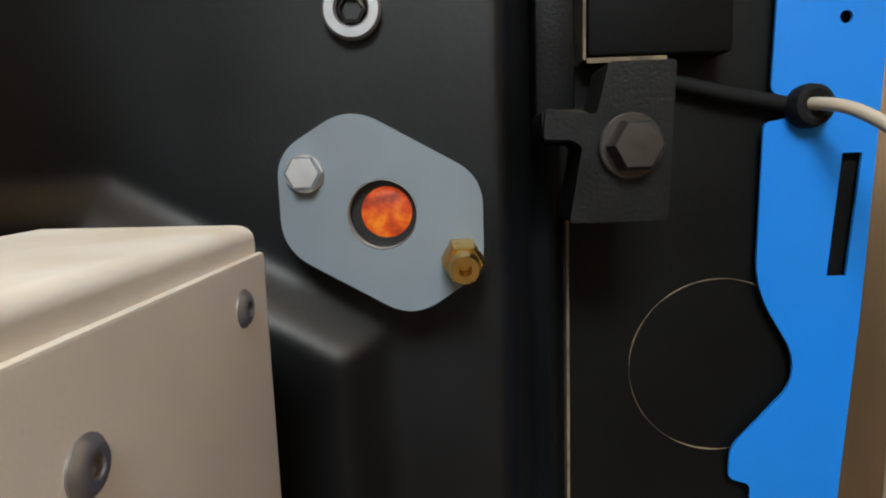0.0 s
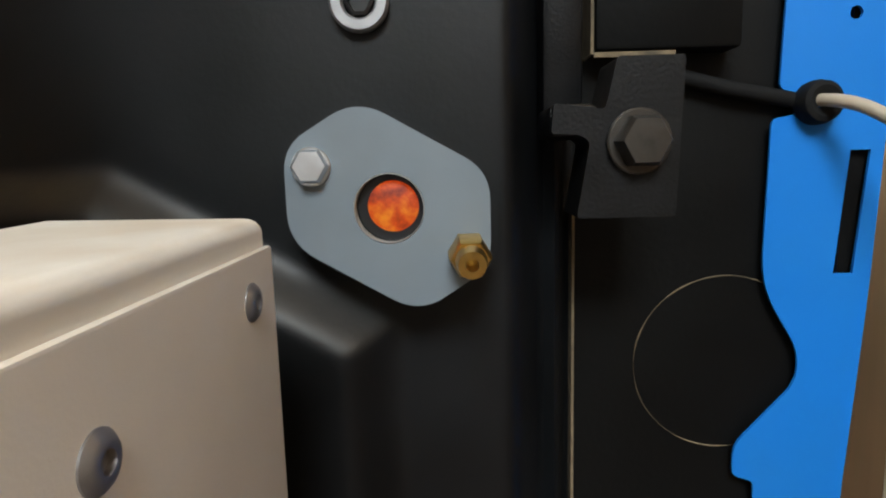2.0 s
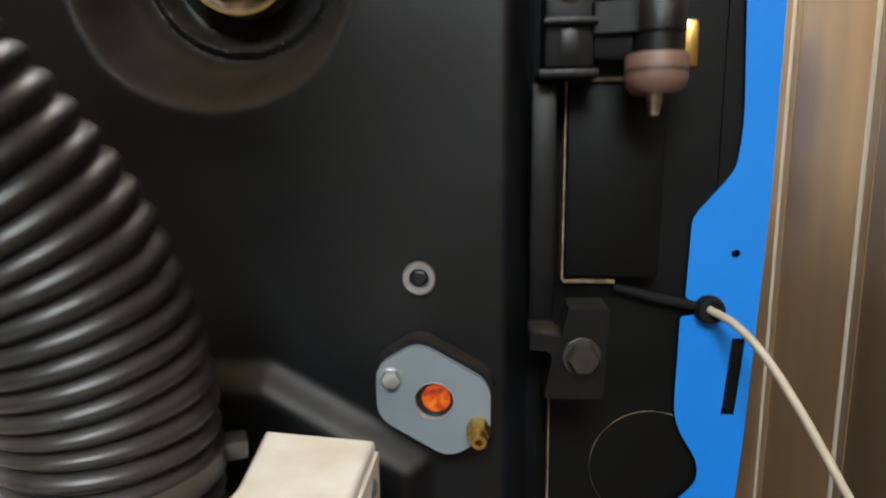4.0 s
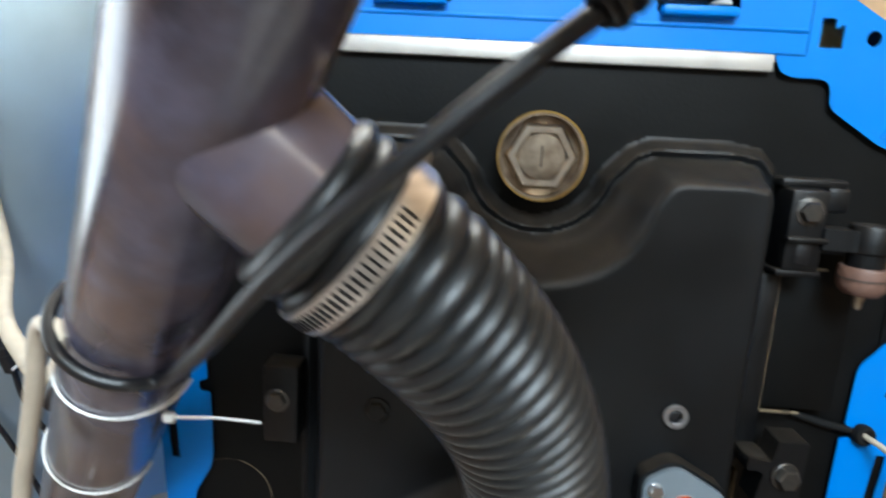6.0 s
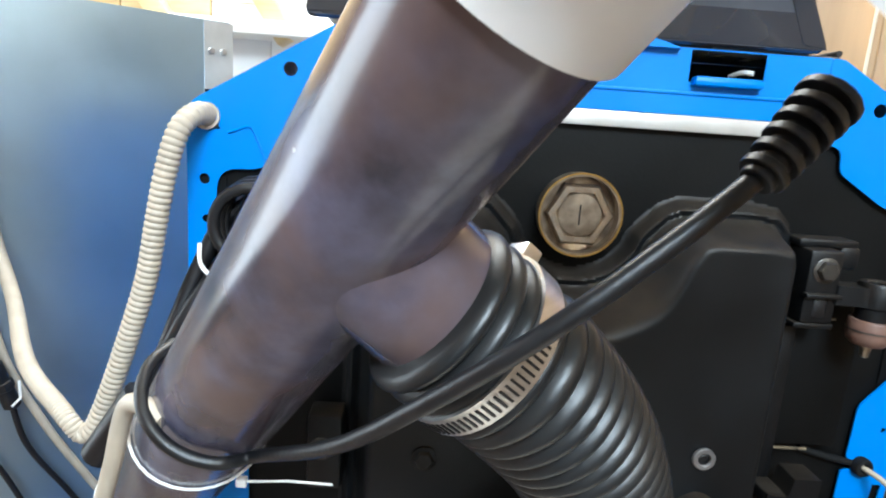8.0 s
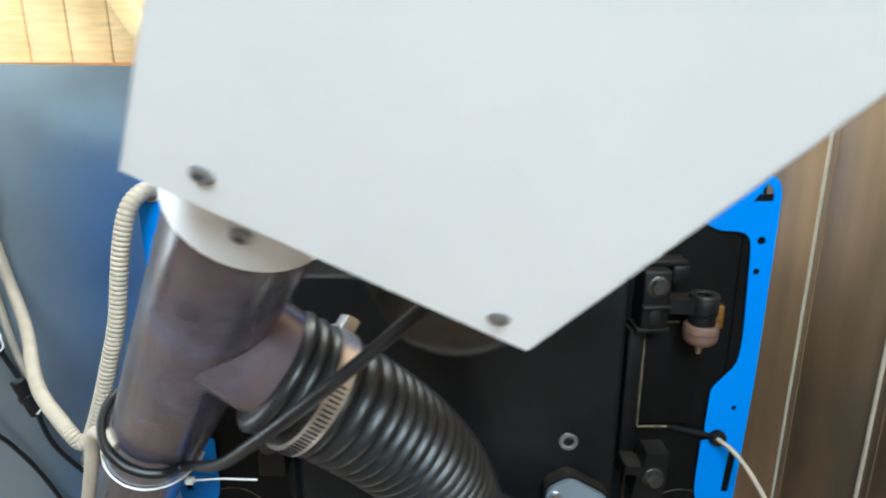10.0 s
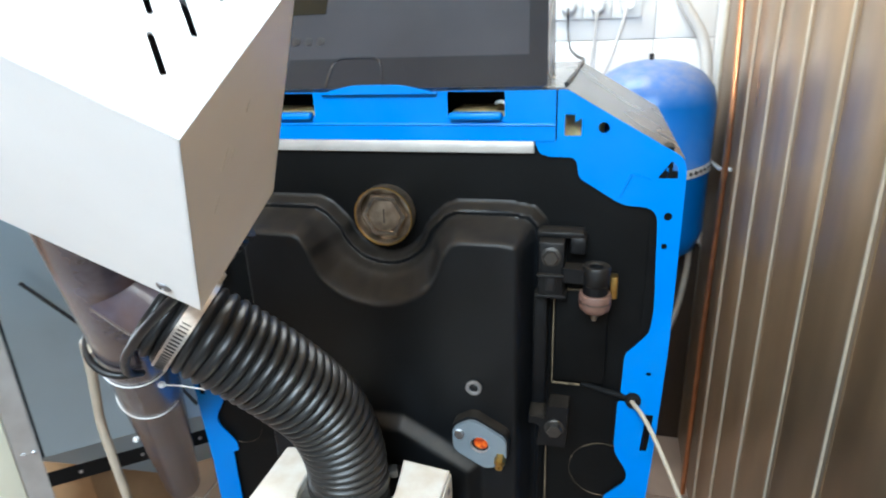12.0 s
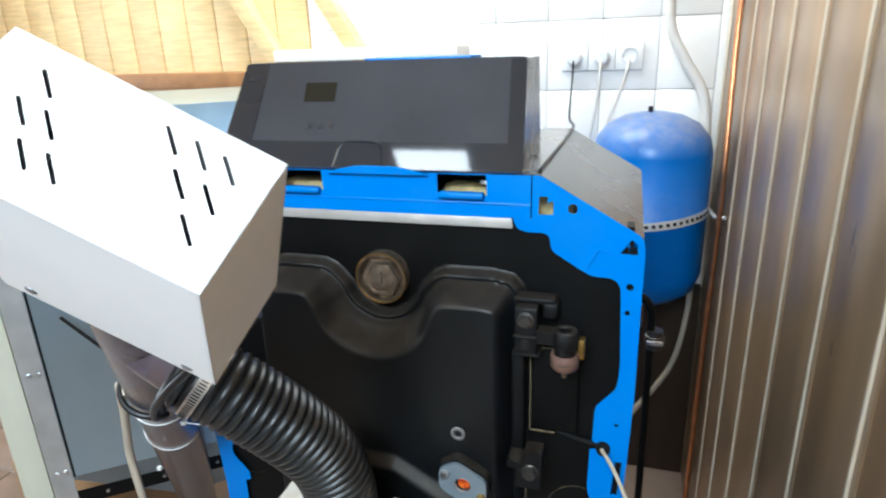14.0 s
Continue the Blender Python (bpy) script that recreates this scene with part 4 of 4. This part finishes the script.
part("end_collar", lathe([(0.0092, -0.003), (0.0112, -0.003), (0.0112, 0.004), (0.0092, 0.004)], aim((-0.3147, 0.0015, 1.2102), (0, -1, 0.1)), 24, close=True), M_CONDUIT, conduit)
cable("plain_conduit", [on_hopper(0.236, 1.145, 0.014), on_hopper(0.236, 1.08, 0.014), on_hopper(0.238, 1.00, 0.014), on_hopper(0.254, 0.88, 0.014), on_hopper(0.294, 0.77, 0.014), on_hopper(0.345, 0.665, 0.014), on_hopper(0.38, 0.60, 0.014)], 0.0055, M_CONDUIT, "smooth grey conduit below the junction box", "conduit")
cable("black_cable", [on_hopper(0.222, 1.145, 0.03), on_hopper(0.205, 1.06, 0.04), on_hopper(0.208, 0.99, 0.036), on_hopper(0.228, 0.93, 0.034), on_hopper(0.252, 0.85, 0.034), on_hopper(0.270, 0.755, 0.03), on_hopper(0.314, 0.668, 0.03), on_hopper(0.35, 0.60, 0.04)], 0.0038, M_RUBBER, "black cable hanging before the hopper")
cable("black_cable", [on_hopper(0.10, 0.94, 0.03), on_hopper(0.193, 0.812, 0.033), on_hopper(0.226, 0.755, 0.03), on_hopper(0.254, 0.688, 0.03), on_hopper(0.29, 0.58, 0.04)], 0.0036, M_RUBBER, "black cable hanging before the hopper")
cable("looped_cable", [(-0.375, -0.045, 0.935), (-0.36, -0.05, 0.965), (-0.335, -0.045, 1.02), (-0.315, -0.03, 1.08), (-0.292, -0.02, 1.13), (-0.265, -0.02, 1.145), (-0.245, -0.02, 1.12), (-0.25, -0.02, 1.07), (-0.27, -0.02, 1.05)], 0.007, M_RUBBER, "black cable coiled beside the boiler door")
cable("looped_cable", [(-0.380, -0.045, 0.925), (-0.352, -0.05, 0.98), (-0.318, -0.045, 1.05), (-0.29, -0.03, 1.10), (-0.262, -0.03, 1.155), (-0.232, -0.02, 1.13), (-0.238, -0.02, 1.06)], 0.006, M_RUBBER, "black cable coiled beside the boiler door")
for u0, z0, u1, z1 in ((0.204, 0.985, 0.226, 0.925), (0.240, 0.880, 0.259, 0.812)):
    c0, c1 = on_hopper(u0, z0, 0.036), on_hopper(u1, z1, 0.034)
    conn = thing("cable_connector", c1, "black cable connector with a white tie before the hopper", "connector", group="cable connectors")
    part("shell", rod(c0, c1, 0.0105, 16, 0.003), M_RUBBER, conn)
    part("nut", rod(c0.lerp(c1, 0.42), c0.lerp(c1, 0.6), 0.0125, 8, 0.001), M_RUBBER, conn)
    part("tie", sweep([c0.lerp(c1, 0.9) + SN * 0.012, c0.lerp(c1, 0.75) + SN * 0.014 + SD * 0.012, c0.lerp(c1, 0.4) + SN * 0.012 + SD * 0.019], 0.0018, 6), M_TIE, conn, "white nylon tie")
solo("cable_sleeve", sweep([Vector((-0.392, -0.045, 0.925)), Vector((-0.375, -0.048, 0.95)), Vector((-0.352, -0.05, 0.985))], 0.014, 12), M_RUBBER, "black heat-shrink sleeve over cables", "cable sleeve")


def round_tube(s, r, a0, a1, slope=0.0, n=18):
    """A line round the auger tube: s metres along its axis, angles from the side that faces the walker."""
    e1 = (Vector((0, -1, 0)) - AX * Vector((0, -1, 0)).dot(AX)).normalized()
    e2 = AX.cross(e1)
    out = []
    for i in range(n + 1):
        a = radians(a0 + (a1 - a0) * i / n)
        out.append(AP + AX * (s + slope * (i / n - 0.5)) + (e1 * math.cos(a) + e2 * math.sin(a)) * r)
    return out


wrap = round_tube(-0.070, R_T + 0.0058, -110, 55, 0.02)
cable("motor_cable", wrap[::3] + [Vector((-0.165, -0.262, 1.07)), Vector((-0.125, -0.300, 1.112)), Vector((-0.085, -0.318, 1.150)), Vector((-0.045, -0.318, 1.185)), Vector((-0.012, -0.310, 1.212))], 0.0039, M_RUBBER, "black motor cable looped round the auger tube")
boot = thing("cable_boot", (-0.0, -0.305, 1.22), "black ribbed strain-relief boot under the motor housing", "strain relief")
for i in range(6):
    p = Vector((-0.018, -0.312, 1.207)).lerp(Vector((0.004, -0.304, 1.232)), i / 5)
    part("rib", rod(p, p + Vector((0.0022, 0.0008, 0.0025)), 0.0085 + 0.0006 * i, 16), M_RUBBER, boot)
part("core", rod((-0.02, -0.313, 1.205), (0.006, -0.303, 1.235), 0.0062, 16), M_RUBBER, boot)
cable("tan_cable", [Vector((-0.268, -0.200, 1.044)), Vector((-0.285, -0.192, 1.050)), Vector((-0.298, -0.183, 1.040)), Vector((-0.312, -0.172, 1.00)), Vector((-0.326, -0.163, 0.96)), Vector((-0.345, -0.15, 0.90)), Vector((-0.35, -0.14, 0.80)), Vector((-0.36, -0.12, 0.66)), Vector((-0.38, -0.05, 0.5))], 0.0056, M_CONDUIT, "pale conduit leading down beside the auger tube", "conduit")


def cable_tie(s, slope, tail):
    t = thing("cable_tie", AP + AX * s, "white nylon cable tie round the auger tube", "cable tie", group="cable ties")
    line = round_tube(s, R_T + 0.0015, -100, 100, slope)
    part("strap", sweep(line, 0.0010, 6), M_TIE, t)
    h = Vector(tail[0])
    part("head", box((0.007, 0.006, 0.006), Matrix.Translation(h), 0.001), M_TIE, t)
    if len(tail) > 1:
        part("tail", sweep([h, h.lerp(Vector(tail[1]), 0.5) + Vector((0, 0, 0.0015)), Vector(tail[1])], 0.0009, 6), M_TIE, t)


cable_tie(-0.125, 0.03, [(-0.240, -0.150, 0.976), (-0.180, -0.150, 0.977)])
cable_tie(-0.265, 0.0, [(-0.343, -0.108, 0.850)])
coil = thing("cable_coil", (-0.268, -0.025, 1.10), "black cable coil tied beside the boiler door", "cable coil")
for k in range(3):
    ring = [Vector((-0.266 + (0.026 + 0.002 * k) * math.cos(a), -0.028 - 0.006 * k, 1.128 + (0.034 - 0.002 * k) * math.sin(a))) for a in (2 * math.pi * i / 28 + 0.4 * k for i in range(29))]
    part("turn", sweep(ring, 0.0048, 10, caps=False), M_RUBBER, coil)
nt = thing("cable_tie", (-0.285, -0.045, 1.07), "white nylon cable tie on the black cables", "cable tie", group="cable ties")
part("strap", sweep(curve_points([(-0.305, -0.045, 1.112), (-0.300, -0.056, 1.098), (-0.286, -0.060, 1.088), (-0.276, -0.05, 1.086)], 8), 0.0018, 6), M_TIE, nt)
part("head", box((0.007, 0.005, 0.007), Matrix.Translation((-0.285, -0.061, 1.088)), 0.001), M_TIE, nt)
part("tail", sweep(curve_points([(-0.286, -0.060, 1.086), (-0.296, -0.06, 1.07), (-0.299, -0.058, 1.045)], 8), 0.0014, 6), M_TIE, nt)
sens = thing("sensor_cable", (0.29, -0.004, 0.927), "tan sensor cable through a black grommet", "cable")
part("grommet", lathe([(0.0034, -0.003), (0.0065, -0.003), (0.0092, -0.001), (0.0094, 0.003), (0.0085, 0.0065), (0.0065, 0.0075), (0.0034, 0.006)], aim((0.297, -0.001, 0.927), (0.1, -1, 0.05)), 20, close=True), M_GROMMET, sens, "black rubber grommet")
part("wire", sweep(curve_points([(0.292, 0.01, 0.928), (0.297, -0.009, 0.9275), (0.306, -0.022, 0.923), (0.318, -0.036, 0.909), (0.333, -0.050, 0.883), (0.352, -0.065, 0.845), (0.372, -0.075, 0.805), (0.40, -0.08, 0.74), (0.43, -0.06, 0.6), (0.44, 0.0, 0.4)], 10), 0.0027, 10), M_TAN, sens)

# ---- expansion vessel and pipes by the back wall ----
vessel = thing("expansion_vessel", (0.365, 1.04, 0.70), "blue enamelled expansion vessel strapped to the wall", "expansion vessel")
VR = 0.157
vp = [(0, 0.0), (0.05, 0.004), (0.10, 0.02), (0.14, 0.05), (VR, 0.10), (VR, 0.26), (VR + 0.0015, 0.262), (VR + 0.0015, 0.272), (VR, 0.274), (VR, 0.435), (0.147, 0.475), (0.118, 0.51), (0.075, 0.532), (0.03, 0.541), (0, 0.542)]
part("shell", lathe(vp, Matrix.Translation((0.365, 1.04, 0.712)), 64), M_VESSEL, vessel, "blue enamelled shell")
part("valve", rod((0.355, 1.03, 1.25), (0.355, 1.03, 1.268), 0.006, 12), M_RUBBER, vessel)
part("outlet", rod((0.365, 1.04, 0.62), (0.365, 1.04, 0.72), 0.014, 16), M_OLDSTEEL, vessel)
strap = thing("perforated_strap", (0.365, 1.04, 1.0), "perforated galvanised strap round the vessel", "strap")
SB = Matrix.Translation((0.365, 1.04, 0.975)) @ Matrix.Rotation(radians(-7), 4, "Y")
part("band", lathe([(VR + 0.002, -0.011), (VR + 0.004, -0.011), (VR + 0.004, 0.011), (VR + 0.002, 0.011)], SB, 64, close=True), M_STRAP, strap)
part("tongue", sweep([SB @ Vector((VR + 0.003, -0.02, 0)), Vector((0.529, 0.93, 0.998)), Vector((0.549, 0.90, 1.004))], 0.005, 8), M_STRAP, strap)
for i in range(26):
    a = radians(192 + i * 6.4)
    c, d = SB @ Vector(((VR + 0.003) * math.cos(a), (VR + 0.003) * math.sin(a), 0)), SB.to_3x3() @ Vector((math.cos(a), math.sin(a), 0))
    part("hole", rod(c, c + d * 0.0016, 0.0055, 10), M_RUBBER, strap)
cable("copper_pipe", [(0.532, 0.90, 0.02), (0.532, 0.90, 0.6), (0.532, 0.885, 1.0), (0.530, 0.88, 1.15), (0.532, 0.93, 1.4), (0.534, 0.945, 1.6), (0.534, 0.945, 2.44)], 0.0068, M_COPPER, "bare copper pipe beside the panelled wall", "pipe")
cable("white_pipe", [(0.39, 1.195, 2.44), (0.39, 1.195, 1.75), (0.389, 1.19, 1.56), (0.400, 1.188, 1.46), (0.444, 1.186, 1.375), (0.492, 1.184, 1.297), (0.512, 1.18, 1.2), (0.514, 1.178, 1.0), (0.514, 1.176, 0.80)], 0.0145, M_CABLE, "white plastic pipe on the tiled wall", "pipe")
cable("drain_pipe", [(0.514, 1.174, 0.82), (0.514, 1.17, 0.64), (0.490, 1.16, 0.47), (0.44, 1.12, 0.38), (0.36, 1.0, 0.33), (0.322, 0.9, 0.30), (0.318, 0.9, 0.02)], 0.0085, M_TAN, "thin tan drain pipe below the vessel", "pipe")
cable("riser_pipe", [(0.378, 0.55, 0.0), (0.378, 0.55, 0.5), (0.376, 0.56, 0.83), (0.370, 0.56, 0.89), (0.35, 0.56, 0.915), (0.312, 0.56, 0.92)], 0.0085, M_PLATE, "dark painted riser pipe beside the boiler", "pipe")
val = thing("ball_valve", (0.385, 0.56, 0.795), "small steel valve on the riser pipe", "valve")
part("body", lathe([(0, -0.02), (0.017, -0.02), (0.017, -0.008), (0.021, -0.006), (0.021, 0.010), (0.017, 0.012), (0.017, 0.024), (0, 0.024)], Matrix.Translation((0.385, 0.56, 0.815)), 20), M_BOLT, val)
part("handle", box((0.034, 0.010, 0.010), Matrix.Translation((0.385, 0.535, 0.819)), 0.003), M_ZINC, val, "bright steel lever")

# sockets on the tiled wall
sock = thing("wall_socket", (0.215, 1.21, 1.38), "white triple socket with plugs on the tiled wall", "socket")
for i in range(3):
    x = 0.135 + 0.078 * i
    s1 = part("socket_frame", box((0.076, 0.012, 0.082), Matrix.Translation((x, 1.213, 1.395)), 0.003), M_TIE, sock)
    part("socket_well", lathe([(0.018, 0.001), (0.019, 0.006), (0.024, 0.006), (0.024, 0.0), (0.018, 0.0)], aim((x, 1.207, 1.395), (0, -1, 0)), 24, close=True), M_GREYPL, s1)
for i in range(2):
    x = 0.135 + 0.078 * i
    part("power_plug", rod((x, 1.206, 1.395), (x, 1.165, 1.39), 0.02, 16, 0.004), M_TIE, sock)
cable("power_cord", [(0.135, 1.168, 1.385), (0.137, 1.140, 1.345), (0.160, 0.85, 1.300), (0.190, 0.52, 1.297), (0.2085, 0.40, 1.2955), (0.2085, 0.20, 1.2955), (0.206, 0.006, 1.2965)], 0.0026, M_RUBBER, "black power cord from the wall socket over the boiler roof")
cable("power_cord", [(0.213, 1.168, 1.385), (0.212, 1.160, 1.35), (0.205, 1.165, 1.26), (0.18, 1.17, 1.1)], 0.004, M_CABLE, "white power cord from the wall socket")
cable("power_cord", [(0.291, 1.20, 1.385), (0.285, 1.190, 1.35), (0.265, 1.185, 1.28), (0.22, 1.18, 1.15)], 0.004, M_CABLE, "white power cord from the wall socket")

# ---- far left side ----
sill = solo("window_sill", span((-0.80, 1.08, 1.405), (-0.19, 1.225, 1.44), 0.004), M_PLASTER, "white sill at the back wall", "sill", kind="structure")
solo("timber_rail", span((-2.2, 1.14, 1.322), (-0.82, 1.215, 1.375), 0.006), M_BEAM, "brown stained timber rail on the back wall", "rail")
card = solo("cardboard_box", span((-1.35, 0.32, 0.0), (-0.98, 0.66, 0.34), 0.004), M_CARD, "brown cardboard box on the floor", "box")
lampc = thing("ceiling_light", (-0.38, -0.98, Z_C), "rectangular ceiling light with white diffuser", "ceiling light")
part("frame", span((-0.56, -1.14, Z_C - 0.03), (-0.24, -0.885, Z_C - 0.001), 0.004), M_WHITE, lampc)
part("diffuser", span((-0.54, -1.12, Z_C - 0.034), (-0.26, -0.905, Z_C - 0.029), 0.001), M_LAMP, lampc, "bright white diffuser")

# plain dark brown slab over the lowest 0.7 m of the back wall
lower = solo("wall_back_dado", span((-0.9, Y_B - 0.03, 0.0), (X_R - 0.001, Y_B - 0.002, 0.70), 0.003), M_DADO, "dark brown slab low on the back wall", "dado", kind="structure")

# ---- pieces of walls and floor ----
y = 0.103 - 0.1830 * 13
while y < Y_B:
    y1 = min(y + 0.1830, Y_B)
    bmp = span((X_R, max(y, Y_F) + 0.002, 0.0), (X_R + 0.012, y1 - 0.005, Z_C), 0.0015)
    part("panel", bmp, M_PANEL, wall_right)
    part("joint_strip", sweep([Vector((X_R + 0.002, y1 - 0.001, 0.0)), Vector((X_R + 0.002, y1 - 0.001, Z_C))], 0.0042, 10), M_LIP, wall_right)
    part("joint_bead", sweep([Vector((X_R + 0.0005, y1 - 0.020, 0.0)), Vector((X_R + 0.0005, y1 - 0.020, Z_C))], 0.0016, 6), M_PANEL, wall_right)
    y = y1
tile_me = None
for i in range(8):
    for j in range(14):
        x0, z0 = 0.5275 - 0.158 * (i + 1), 1.297 - 0.2 * 7 + 0.2 * j
        if z0 + 0.198 > Z_C or z0 < -0.11:
            continue
        if tile_me is None:
            t = part("tile", box((0.156, 0.008, 0.198), None, 0.0012), M_TILE, wall_back)
            tile_me = t.data
        else:
            t = new("tile", tile_me)
            t.parent = wall_back
        t.location = (x0 + 0.079, Y_B + 0.004, z0 + 0.1)
t = part("tile", span((0.5285, Y_B, 0.0), (X_R, Y_B + 0.008, Z_C), 0.001), M_TILE, wall_back)
x = -0.738
while x > X_L:
    part("board", span((x - 0.118, Y_B - 0.006, 0.0), (x - 0.002, Y_B + 0.008, Z_C), 0.003), M_PINE, wall_back)
    x -= 0.12
for k in range(2):
    xx = -0.86 - 0.30 * k
    solo("roof_brace", box((0.05, 0.06, 1.3), Matrix.Translation((xx, 1.15, 1.95)) @ Matrix.Rotation(radians(-32), 4, "Y"), 0.004), M_PINE, "sloping pine brace before the boarded wall", "brace", group="braces")
ft = None
for i in range(11):
    for j in range(13):
        x0, y0 = X_L + 0.3 * i, Y_F + 0.3 * j
        if x0 > X_R or y0 > Y_B:
            continue
        if ft is None:
            f1 = part("floor_tile", box((0.294, 0.294, 0.010), None, 0.0015), M_FLOOR, floor)
            ft = f1.data
        else:
            f1 = new("floor_tile", ft)
            f1.parent = floor
        f1.location = (x0 + 0.147, y0 + 0.147, -0.005)
